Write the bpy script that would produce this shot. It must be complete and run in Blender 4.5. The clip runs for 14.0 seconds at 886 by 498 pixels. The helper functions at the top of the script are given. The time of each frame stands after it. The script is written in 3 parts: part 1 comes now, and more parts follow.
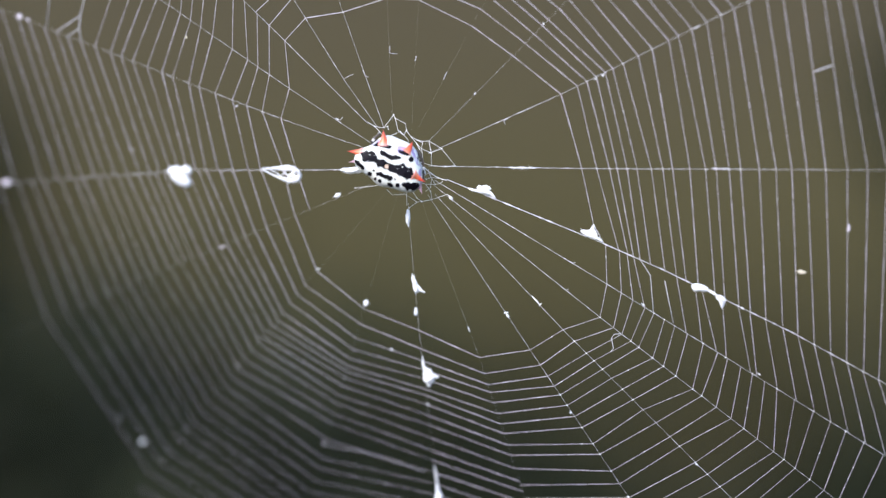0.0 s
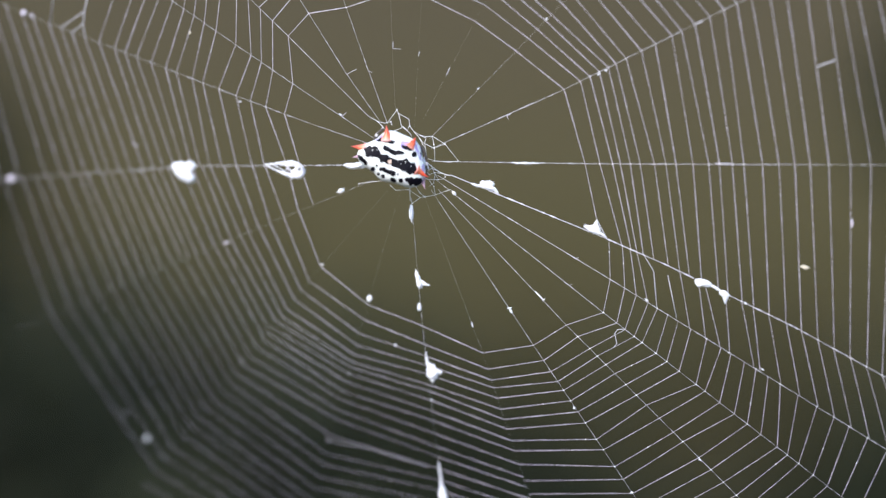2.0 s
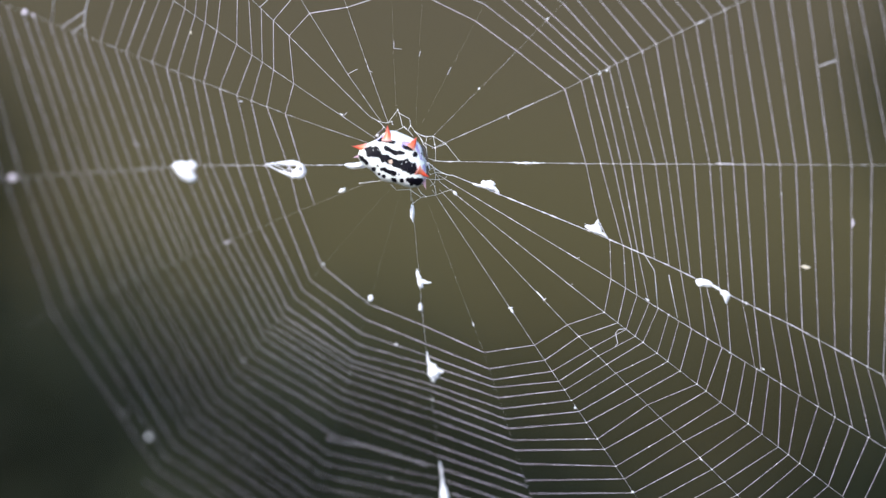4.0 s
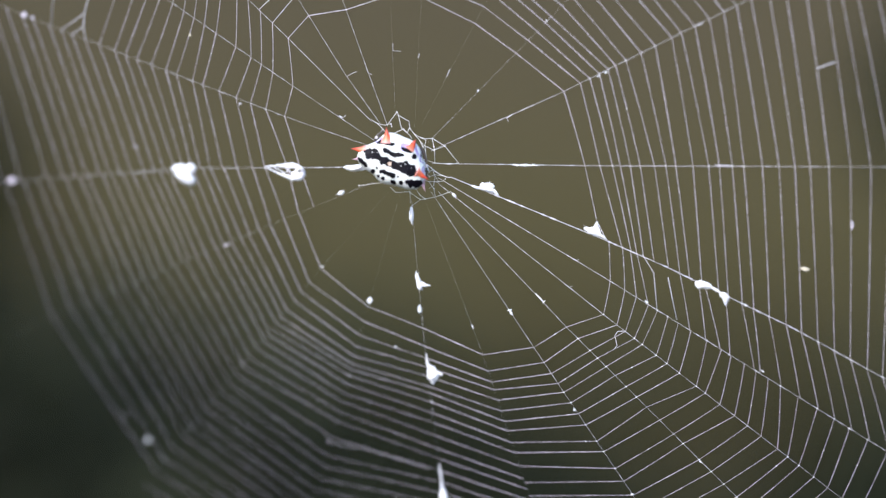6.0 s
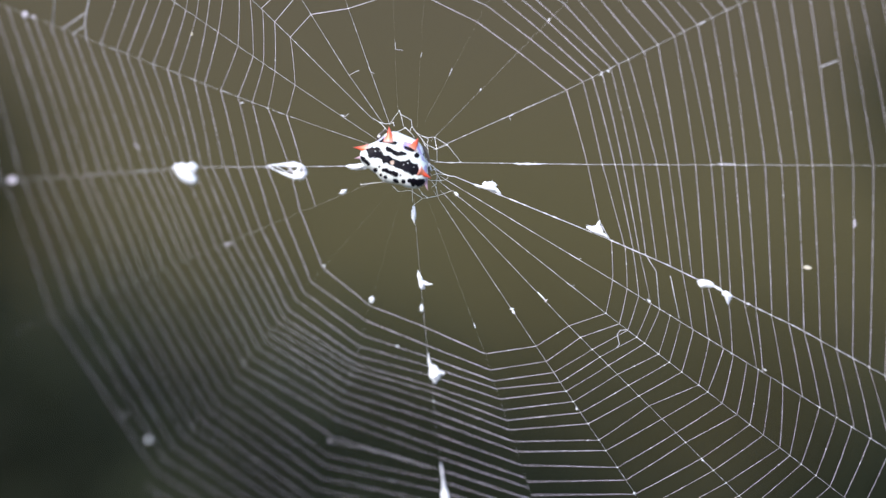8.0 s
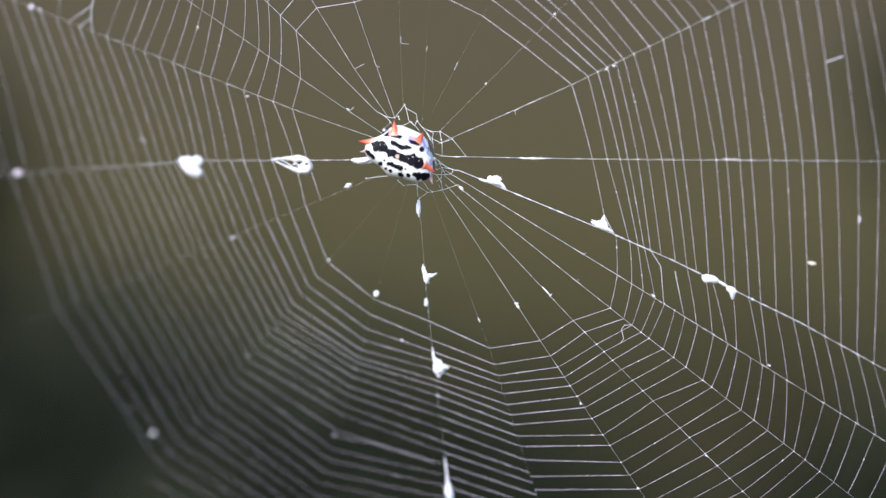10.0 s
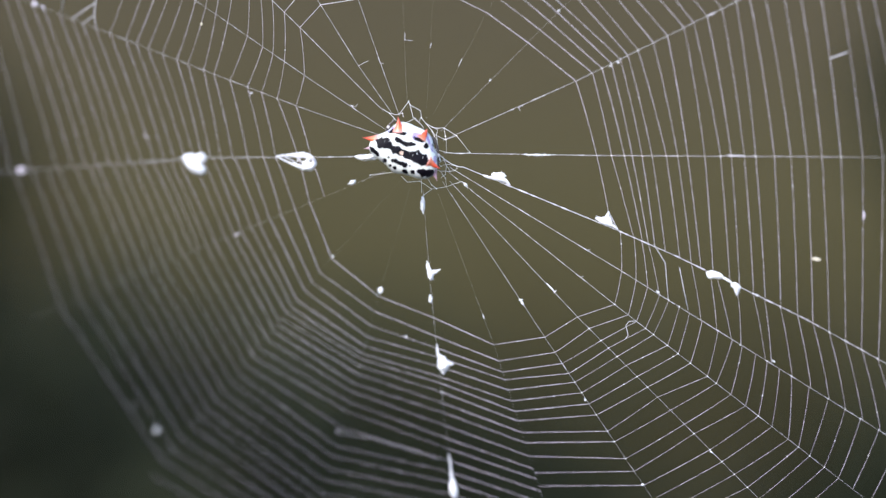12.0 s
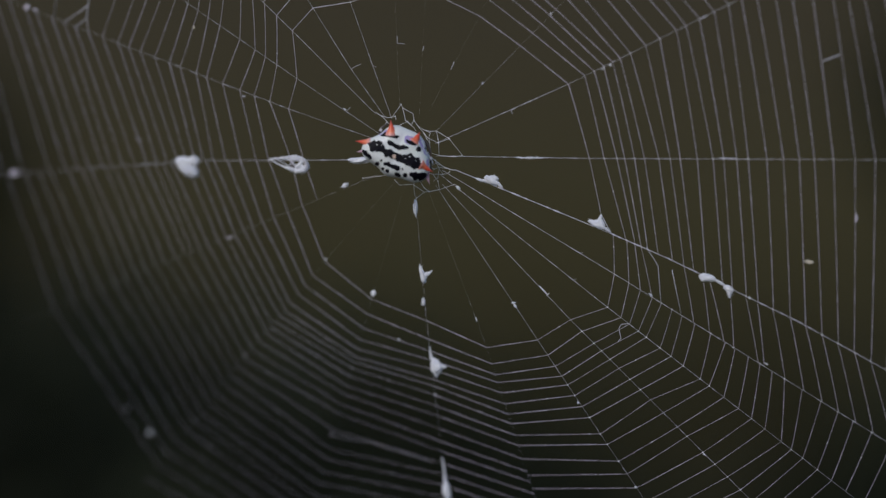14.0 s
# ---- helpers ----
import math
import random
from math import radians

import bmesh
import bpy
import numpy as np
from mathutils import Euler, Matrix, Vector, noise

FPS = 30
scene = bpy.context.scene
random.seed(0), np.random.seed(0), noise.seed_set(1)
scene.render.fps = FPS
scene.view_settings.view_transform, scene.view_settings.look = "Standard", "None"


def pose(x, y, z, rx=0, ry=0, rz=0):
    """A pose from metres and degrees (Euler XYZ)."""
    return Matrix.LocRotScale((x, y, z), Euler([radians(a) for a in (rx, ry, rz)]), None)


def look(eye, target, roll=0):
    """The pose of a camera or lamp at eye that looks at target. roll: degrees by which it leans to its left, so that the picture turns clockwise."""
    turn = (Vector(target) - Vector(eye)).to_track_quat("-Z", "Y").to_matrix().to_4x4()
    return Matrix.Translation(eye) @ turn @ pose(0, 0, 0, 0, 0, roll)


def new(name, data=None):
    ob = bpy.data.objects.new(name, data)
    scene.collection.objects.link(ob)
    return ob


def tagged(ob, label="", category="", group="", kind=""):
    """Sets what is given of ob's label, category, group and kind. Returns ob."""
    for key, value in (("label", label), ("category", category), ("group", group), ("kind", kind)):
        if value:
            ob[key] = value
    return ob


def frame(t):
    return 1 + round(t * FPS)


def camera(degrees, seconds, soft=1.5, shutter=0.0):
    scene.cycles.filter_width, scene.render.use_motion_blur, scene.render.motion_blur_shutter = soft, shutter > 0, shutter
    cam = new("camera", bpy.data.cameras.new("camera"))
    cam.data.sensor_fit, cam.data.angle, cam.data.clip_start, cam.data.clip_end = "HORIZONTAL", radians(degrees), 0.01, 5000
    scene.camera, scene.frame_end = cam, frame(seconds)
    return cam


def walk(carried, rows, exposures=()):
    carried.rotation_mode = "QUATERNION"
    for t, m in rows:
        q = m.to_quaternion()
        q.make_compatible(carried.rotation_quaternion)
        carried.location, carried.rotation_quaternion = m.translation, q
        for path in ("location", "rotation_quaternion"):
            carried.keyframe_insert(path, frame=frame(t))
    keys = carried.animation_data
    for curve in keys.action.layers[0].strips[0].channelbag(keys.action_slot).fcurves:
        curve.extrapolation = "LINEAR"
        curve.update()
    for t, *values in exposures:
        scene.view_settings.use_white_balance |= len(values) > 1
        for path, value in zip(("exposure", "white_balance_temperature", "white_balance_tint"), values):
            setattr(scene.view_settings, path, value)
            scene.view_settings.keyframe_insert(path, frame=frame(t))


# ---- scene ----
# A still macro camera before an orb web that sways in the wind; lengths of web and spider are in millimetres (MM).
MM = 0.001
EYE = Vector((0.0, 0.0, 1.30))
DOWN = -10.0          # the camera looks a little downwards
FOCUS = 0.51          # distance of the hub of the web
STEP = 0.0799         # sway rows below are in steps of this many millimetres

cam = camera(14.0, 14.0, soft=1.35)
cam.data.dof.use_dof = True
cam.data.dof.focus_distance = FOCUS
cam.data.dof.aperture_fstop = 6.4
cam_pose = pose(*EYE, 90 + DOWN)
BASE = 1.55
walk(cam, [(0.0, cam_pose), (14.0, cam_pose)],
     exposures=[(0.0, BASE), (13.1, BASE), (13.5, BASE - 0.42), (13.8, BASE - 1.15), (14.0, BASE - 1.8)])

# the space in front of the camera: x to the right, y away from it, z up in its picture
VIEW = pose(*EYE, DOWN)
HUB = VIEW @ Vector((-4.47 * MM, FOCUS, 11.66 * MM))


# ---- daylight ----
def daylight():
    world = bpy.data.worlds.new("daylight")
    scene.world = world
    world.use_nodes = True
    nodes, links = world.node_tree.nodes, world.node_tree.links
    sky = nodes.new("ShaderNodeTexSky")
    sky.sky_type, sky.sun_disc = "NISHITA", False
    sky.sun_elevation, sky.sun_rotation = radians(42), radians(220)
    links.new(sky.outputs[0], nodes["Background"].inputs[0])
    nodes["Background"].inputs[1].default_value = 0.12
    lamp = bpy.data.lights.new("sun", "SUN")
    lamp.energy, lamp.angle, lamp.color = 1.5, radians(12), (1.0, 0.96, 0.9)
    ob = new("sun", lamp)
    el, az = radians(42), radians(220)
    d = Vector((math.sin(az) * math.cos(el), math.cos(az) * math.cos(el), math.sin(el)))
    ob.matrix_basis = look(d * 20, (0, 0, 0))


daylight()


# ---- materials ----
def material(name, colour, rough=0.5, vary=0.15, size=1.0, bump=0.0, second=None, sheen=0.0, island=0.0, spec=0.5):
    """A principled surface whose colour wanders between two tones at two scales; size is that of the coarse one in metres."""
    m = bpy.data.materials.new(name)
    m.use_nodes = True
    nodes, links = m.node_tree.nodes, m.node_tree.links
    p = nodes["Principled BSDF"]
    p.inputs["Roughness"].default_value = rough
    p.inputs["Specular IOR Level"].default_value = spec
    p.inputs["Sheen Weight"].default_value = sheen
    coord = nodes.new("ShaderNodeTexCoord")
    coarse, fine = nodes.new("ShaderNodeTexNoise"), nodes.new("ShaderNodeTexNoise")
    for n, k in ((coarse, 1.0), (fine, 9.0)):
        n.inputs["Scale"].default_value = k / size
        n.inputs["Detail"].default_value = 5
        links.new(coord.outputs["Object"], n.inputs["Vector"])
    add = nodes.new("ShaderNodeMath")
    add.operation = "MULTIPLY_ADD"
    links.new(fine.outputs[0], add.inputs[0])
    add.inputs[1].default_value = 0.5
    links.new(coarse.outputs[0], add.inputs[2])
    ramp = nodes.new("ShaderNodeValToRGB")
    links.new(add.outputs[0], ramp.inputs[0])
    a = colour
    b = second or tuple(min(1, c * (1 + vary)) for c in colour)
    if not second:
        a = tuple(c * (1 - vary) for c in colour)
    ramp.color_ramp.elements[0].position, ramp.color_ramp.elements[1].position = 0.5, 1.0
    ramp.color_ramp.elements[0].color, ramp.color_ramp.elements[1].color = (*a, 1), (*b, 1)
    last = ramp.outputs[0]
    if island:
        geo, hsv = nodes.new("ShaderNodeNewGeometry"), nodes.new("ShaderNodeHueSaturation")
        span = nodes.new("ShaderNodeMapRange")
        links.new(geo.outputs["Random Per Island"], span.inputs[0])
        span.inputs[3].default_value, span.inputs[4].default_value = 1 - island, 1 + island
        links.new(span.outputs[0], hsv.inputs["Value"])
        links.new(last, hsv.inputs["Color"])
        last = hsv.outputs[0]
    links.new(last, p.inputs["Base Color"])
    if bump:
        b = nodes.new("ShaderNodeBump")
        b.inputs["Strength"].default_value, b.inputs["Distance"].default_value = 0.6, bump
        links.new(fine.outputs[0], b.inputs["Height"])
        links.new(b.outputs[0], p.inputs["Normal"])
    return m


SILK = material("silk", (0.62, 0.558, 0.652), 0.45, 0.12, 0.004)
STRONG = material("dense_silk", (0.67, 0.645, 0.73), 0.4, 0.05, 0.004)
HUB_SILK = material("bright_silk", (0.92, 0.90, 0.95), 0.35, 0.05, 0.004)
FLUFF = material("fluffy_silk", (0.68, 0.68, 0.79), 0.8, 0.06, 0.0012, 0.0003, second=(0.92, 0.92, 0.96), sheen=0.4)
SHELL = material("white_shell", (0.71, 0.70, 0.75), 0.28, 0.04, 0.0018, 0.00006, second=(0.77, 0.80, 0.76))
BLACK = material("black_shell", (0.006, 0.005, 0.009), 0.38, 0.5, 0.001, 0.00010, spec=0.1)
MAUVE = material("mauve_spine", (0.45, 0.28, 0.36), 0.35, 0.35, 0.001)
# the white shell's lavender shading, put into a colour
FLANK_SHADE = material("lavender_shade", (0.36, 0.30, 0.58), 0.3, 0.2, 0.001)
CREAM = material("cream_spot", (0.72, 0.52, 0.42), 0.35, 0.15, 0.001)
LEG = material("dark_leg", (0.05, 0.035, 0.03), 0.4, 0.4, 0.001)
PALE_LEG = material("pale_leg_band", (0.62, 0.58, 0.62), 0.4, 0.2, 0.001)
HUSK = material("tan_husk", (0.62, 0.56, 0.46), 0.7, 0.25, 0.001)
LEAF = material("dark_leaf", (0.0200, 0.0238, 0.0136), 0.85, 0.3, 0.05, island=0.4, spec=0.08)
TWIG = material("twig", (0.05, 0.04, 0.03), 0.8, 0.3, 0.02, 0.001)
GRASS = material("grass_blade", (0.028, 0.026, 0.011), 0.7, 0.3, 0.5, second=(0.050, 0.043, 0.019), island=0.35, spec=0.1)


def spine_material():
    """A horny thorn: pale and pinkish at its foot, orange-red above, dark at the very tip."""
    m = material("red_spine", (0.62, 0.045, 0.02), 0.3, 0.0, 0.0015, 0.00005)
    nodes, links = m.node_tree.nodes, m.node_tree.links
    coord, sep, ramp = nodes.new("ShaderNodeTexCoord"), nodes.new("ShaderNodeSeparateXYZ"), nodes.new("ShaderNodeValToRGB")
    links.new(coord.outputs["Generated"], sep.inputs[0])
    links.new(sep.outputs["Z"], ramp.inputs[0])
    tones = ((0.0, (0.78, 0.42, 0.42, 1)), (0.28, (0.80, 0.20, 0.10, 1)), (0.6, (0.72, 0.075, 0.03, 1)), (1.0, (0.36, 0.02, 0.015, 1)))
    while len(ramp.color_ramp.elements) < len(tones):
        ramp.color_ramp.elements.new(0.5)
    for e, (at, tone) in zip(ramp.color_ramp.elements, tones):
        e.position, e.color = at, tone
    links.new(ramp.outputs[0], nodes["Principled BSDF"].inputs["Base Color"])
    return m


RED = spine_material()


def ground_material():
    # shade on the near ground is painted in as this dark base colour
    m = material("grass_soil_and_shade", (0.019, 0.018, 0.010), 0.95, 0.2, 1.3, 0.02, second=(0.027, 0.025, 0.013), spec=0.05)
    nodes, links = m.node_tree.nodes, m.node_tree.links
    p = nodes["Principled BSDF"]
    old = p.inputs["Base Color"].links[0].from_socket
    coord, sep = nodes.new("ShaderNodeTexCoord"), nodes.new("ShaderNodeSeparateXYZ")
    noise_node = nodes.new("ShaderNodeTexNoise")
    noise_node.inputs["Scale"].default_value = 0.5
    links.new(coord.outputs["Object"], sep.inputs[0])
    links.new(coord.outputs["Object"], noise_node.inputs["Vector"])
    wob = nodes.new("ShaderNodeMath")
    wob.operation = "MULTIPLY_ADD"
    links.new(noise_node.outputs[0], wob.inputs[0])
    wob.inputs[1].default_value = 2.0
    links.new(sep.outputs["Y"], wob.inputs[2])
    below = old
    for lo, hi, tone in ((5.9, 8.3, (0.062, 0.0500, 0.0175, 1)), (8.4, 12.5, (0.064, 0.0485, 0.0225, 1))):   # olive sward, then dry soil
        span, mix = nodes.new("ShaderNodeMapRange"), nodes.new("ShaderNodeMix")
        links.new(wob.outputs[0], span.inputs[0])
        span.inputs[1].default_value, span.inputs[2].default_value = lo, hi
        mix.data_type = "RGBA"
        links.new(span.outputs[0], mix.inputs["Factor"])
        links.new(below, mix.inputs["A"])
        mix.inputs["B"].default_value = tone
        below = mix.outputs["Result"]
    links.new(below, p.inputs["Base Color"])
    return m


# ---- mesh helpers ----
def finish(name, bm, mat, smooth=True):
    me = bpy.data.meshes.new(name)
    bm.normal_update()
    bm.to_mesh(me)
    bm.free()
    me.materials.append(mat)
    if smooth:
        me.polygons.foreach_set("use_smooth", [True] * len(me.polygons))
    return new(name, me)


def part(name, bm, mat, parent, label="", smooth=True):
    ob = finish(name, bm, mat, smooth)
    ob.parent = parent
    return tagged(ob, label)


def empty(name, m):
    ob = new(name)
    ob.empty_display_size = 0.005
    ob.matrix_basis = m
    return ob


def tube(bm, points, radius, sides=5):
    """A tube along points; radius is one number or one for each point."""
    pts = [Vector(p) for p in points]
    radii = radius if isinstance(radius, (list, tuple)) else [radius] * len(pts)
    rings = []
    for i, p in enumerate(pts):
        d = (pts[min(i + 1, len(pts) - 1)] - pts[max(i - 1, 0)]).normalized()
        side = d.cross(Vector((0.13, 1, 0.07))).normalized()
        up = d.cross(side)
        rings.append([bm.verts.new(p + radii[i] * (side * math.cos(2 * math.pi * k / sides) + up * math.sin(2 * math.pi * k / sides)))
                      for k in range(sides)])
    for r, s in zip(rings, rings[1:]):
        for k in range(sides):
            bm.faces.new((r[k], r[(k + 1) % sides], s[(k + 1) % sides], s[k]))
    bm.faces.new(rings[0][::-1])
    bm.faces.new(rings[-1])


def blob(bm, centre, half, angle, rng, rough=0.25, level=3, taper=0.0):
    """A lumpy tuft: an ico sphere with half-axes (along, deep, across), turned by angle degrees in the plane of the web, narrowed towards one end by taper."""
    ball = bmesh.ops.create_icosphere(bm, subdivisions=level, radius=1.0)["verts"]
    off = Vector((rng.uniform(0, 50), rng.uniform(0, 50), rng.uniform(0, 50)))
    turn = Matrix.Rotation(radians(-angle), 3, "Y")
    for v in ball:
        c = v.co.copy()
        k = 1 + rough * (noise.noise(c * 1.5 + off) + 0.4 * noise.noise(c * 3.5 + off) + 0.12 * noise.noise(c * 8 + off))
        w = 1 - taper * (0.5 + 0.5 * c.x)
        v.co = Vector(centre) + turn @ Vector((c.x * half[0] * k, c.y * half[1] * k * w, c.z * half[2] * k * w))


# ---- the web ----
LEAN = Matrix.Rotation(radians(14.3), 4, Vector((1, 0, -1)).normalized())
WEB_POSE = Matrix.Translation(HUB) @ VIEW.to_3x3().to_4x4() @ LEAN
web = tagged(empty("spider_web", WEB_POSE),
             "pale silk orb web with tufted threads hanging in the open", "spider web")
TOWARDS = (LEAN.to_3x3().inverted() @ Vector((0, -1, 0))).normalized()   # way to the camera, in the web's own space
WIND = (LEAN.to_3x3().inverted() @ Vector((1, 0, 0))).normalized()
spokes = []
bowed = []       # spiral threads bowed towards the camera and rolled so it sees the wind bend them: (object, pose, way of the turn)
rng = random.Random(7)


def on_web(x, z, y=0.0):
    return Vector((x * MM, y * MM, z * MM))


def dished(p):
    """Sets a flat point of the web back by how far it lies beyond the middle on one side; this depth is fitted to the
    camera's view and its blur.
    """
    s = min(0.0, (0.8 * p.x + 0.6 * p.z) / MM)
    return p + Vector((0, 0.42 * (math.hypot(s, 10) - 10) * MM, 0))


def spoke(*points, thick, thin=0.5):
    """A radial thread from the hub through the points given, in mm; thick: its radius, which shrinks outwards by the
    share thin, to dim it in the camera's view, and is uneven with beads of glue.
    """
    pts = [on_web(*p) for p in points]
    spokes.append(pts)
    bm = bmesh.new()
    line = []
    for p, q in zip(pts, pts[1:]):
        n = max(2, int((q - p).length / MM / 0.4))
        for i in range(n):
            line.append(p.lerp(q, i / n))
    line.append(pts[-1])
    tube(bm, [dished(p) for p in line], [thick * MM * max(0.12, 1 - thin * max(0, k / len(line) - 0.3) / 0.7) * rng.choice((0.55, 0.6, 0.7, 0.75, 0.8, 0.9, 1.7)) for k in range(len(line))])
    part("radial_thread", bm, STRONG, web)


def along(i, s):
    """The point of spoke i that lies s mm from its inner end."""
    s *= MM
    for p, q in zip(spokes[i], spokes[i][1:]):
        step = (q - p).length
        if s < step:
            break
        s -= step
    else:
        s += step
    return p + (q - p) / step * s


def turns(i, j, gaps_i, gaps_j, bow, thick=0.052, fade=0.0):
    """The sticky threads between two spokes: first distance from the hub and then the gaps along each spoke, in mm.
    bow: how far they are bowed, for the wind. fade: how much thicker the inner turns are, fitted to their brightness in
    the camera's view.
    """
    s, t = 0, 0
    n = len(gaps_i)
    for k, (g, h) in enumerate(zip(gaps_i, gaps_j)):
        s, t = s + g, t + h
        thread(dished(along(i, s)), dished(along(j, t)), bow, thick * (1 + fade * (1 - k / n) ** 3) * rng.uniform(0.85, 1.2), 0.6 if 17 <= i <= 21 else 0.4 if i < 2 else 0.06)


def thread(p, q, bow, thick, knots):
    x = (q - p).normalized()
    y = (TOWARDS - x * x.dot(TOWARDS)).normalized()
    z = x.cross(y)
    span = (q - p).length
    side = z.dot(WIND)
    sag = 0.085 * span * abs(side) * bow
    n = max(8, int(span / (0.7 * MM)))
    line = [Vector((span * k / n, sag * 4 * (k / n) * (1 - k / n), 0)) for k in range(n + 1)]
    bm = bmesh.new()
    tube(bm, line, [0.50 * thick * MM * rng.choice((0.8, 0.85, 0.9, 1.0, 1.05, 1.1, 1.35)) for _ in line], 4)
    plain = len(bm.faces)
    for _ in range(int(rng.random() < 0.4 * knots + 0.04)):      # a glue bead
        k = rng.uniform(0.1, 0.9)
        c = Vector((span * k, sag * 4 * k * (1 - k), 0))
        blob(bm, c, (0.14 * MM, 0.07 * MM, 0.07 * MM), 0, rng, 0.2, 1)
    if rng.random() < knots:                          # the knot on the spoke
        blob(bm, (0, 0, 0), (0.13 * MM, 0.09 * MM, 0.09 * MM), 0, rng, 0.2, 1)
    bm.faces.ensure_lookup_table()
    for f in bm.faces[plain:]:
        f.material_index = 1
    ob = part("spiral_thread", bm, SILK, web)
    ob.data.materials.append(HUB_SILK)
    m = Matrix((x, y, z)).transposed().to_4x4()
    m.translation = p
    ob.matrix_basis = m
    if sag > 0.05 * MM:
        bowed.append((ob, m, 1 if side > 0 else -1))


spoke((2.5, 0.1), (24.3, -0.0), (72.3, 0.3), thick=0.036)
spoke((2.4, 1.9), (21.3, 10.4), (65.9, 32.7), thick=0.03)
spoke((2.0, 3.1), (14.7, 15.8), (36.4, 37.8), thick=0.009)
spoke((1.1, 5.6), (5.3, 13.3), (14.3, 29.8), thick=0.0028)
spoke((0.1, 4.9), (0.8, 15.4), (2.0, 30.9), thick=0.0022)
spoke((-2.6, 6.4), (-2.9, 16.4), (-3.1, 30.7), thick=0.004)
spoke((-3.8, 5.4), (-6.5, 13.2), (-12.4, 30.7), thick=0.024)
spoke((-4.8, 5.6), (-9.6, 12.5), (-20.8, 30.7), thick=0.0256)
spoke((-6.1, 6.0), (-17.8, 17.6), (-35.3, 34.5), thick=0.0296)
spoke((-5.5, 3.1), (-17.7, 10.9), (-48.1, 30.5), thick=0.024)
spoke((-6.3, 2.4), (-19.1, 6.3), (-74.1, 24.2), thick=0.0208)
spoke((-7.3, -0.6), (-33.6, -2.2), (-72.9, -7.2), thick=0.037)
spoke((-6.2, -2.8), (-20.1, -9.0), (-67.9, -30.8), thick=0.009)
spoke((-3.2, -3.3), (-15.2, -16.3), (-53.5, -60.2), thick=0.002)
spoke((-2.0, -3.7), (-8.1, -21.3), (-25.2, -70.3), thick=0.002)
spoke((-0.6, -5.3), (0.1, -23.9), (1.9, -57.4), thick=0.016, thin=1.3)
spoke((1.2, -4.5), (9.1, -27.7), (16.9, -55.5), thick=0.004)
spoke((2.3, -4.0), (16.7, -26.2), (34.8, -53.7), thick=0.024)
spoke((3.3, -3.9), (21.5, -23.2), (52.9, -54.6), thick=0.024)
spoke((3.0, -2.5), (26.7, -21.2), (66.4, -51.7), thick=0.028)
spoke((3.3, -1.9), (27.7, -16.4), (72.6, -43.7), thick=0.035)
spoke((5.1, -1.8), (26.6, -10.35), (35.5, -14.15), (53.5, -22.7), (72.5, -33.0), thick=0.065)

turns(1, 0, (20.9, 2.6, 1.5, 1.5, 1.4, 1.2, 1.6, 2.4, 2.2, 2.6, 1.5, 2.1, 2.3, 2.2, 2, 2.2, 2.7, 2.4, 2.9, 2.9, 1.9, 2.1, 2.8),
      (21.8, 2.1, 1.8, 1.1, 1.4, 1.4, 2, 1.6, 1.4, 2.4, 2.2, 1.5, 1.8, 1.6, 2.6, 2.3, 2.2, 2.1, 2.6, 3, 2.8, 2.7, 2.8), 0.15, 0.07)
turns(2, 1, (18, 2.5, 1.8, 1.7, 1.2, 2.2, 1.9, 2.4, 1.9, 2.4, 2, 1.7, 2.5, 2.5, 1.5),
      (20.9, 2.6, 1.5, 1.5, 1.4, 1.2, 1.6, 2.4, 2.2, 2.6, 1.5, 2.1, 2.3, 2.2, 2), 0.08, 0.074)
turns(3, 2, (16.4, 2.7, 2.2, 1.8, 1.5, 1.5),
      (18, 2.5, 1.8, 1.7, 1.2, 2.2), 0, 0.078)
turns(4, 3, (18.8, 2.4),
      (16.4, 2.7), 0, 0.078)
turns(5, 4, (17.5, 2.7),
      (18.8, 2.4), 0, 0.078)
turns(6, 5, (17.4, 3.2),
      (17.5, 2.7), 0, 0.078)
turns(7, 6, (18.4, 3.4),
      (17.4, 3.2), 0, 0.078)
turns(8, 7, (16.7, 3.1, 2.7),
      (18.4, 3.4, 2.1), 0, 0.078)
turns(9, 8, (14.4, 3.5, 2, 1.8, 2.7, 3.5, 2.1, 1.8, 1.8, 2),
      (16.7, 3.1, 2.4, 2.5, 2.2, 2.8, 2.4, 2, 2, 1.9), 0.36, 0.068)
turns(10, 9, (13.5, 3, 2.5, 2.3, 2.8, 2.6, 1.7, 2.6, 1.8, 2.4, 2.4, 1.9, 1.8, 2.6),
      (14.4, 3.5, 2, 1.8, 2.7, 3.5, 2.1, 1.8, 1.8, 2, 2.1, 2, 2, 2.7), 0.26, 0.068)
turns(11, 10, (10.1, 2, 3.6, 2, 2.5, 2.4, 2, 1.6, 1.4, 1.4, 1.4, 1.8, 1.7, 1.7, 2.1, 2, 1.9, 1.6, 2.3, 1.9, 2.2, 2.8, 4.7, 3.5),
      (13.5, 3, 2.5, 2.3, 2.8, 2.6, 1.7, 2.6, 1.8, 2.4, 2.4, 1.9, 1.8, 2.6, 2.4, 2.2, 1.8, 2.1, 2.7, 1.9, 2.7, 2.5, 4, 3.2), 0.2, 0.064, 0.25)
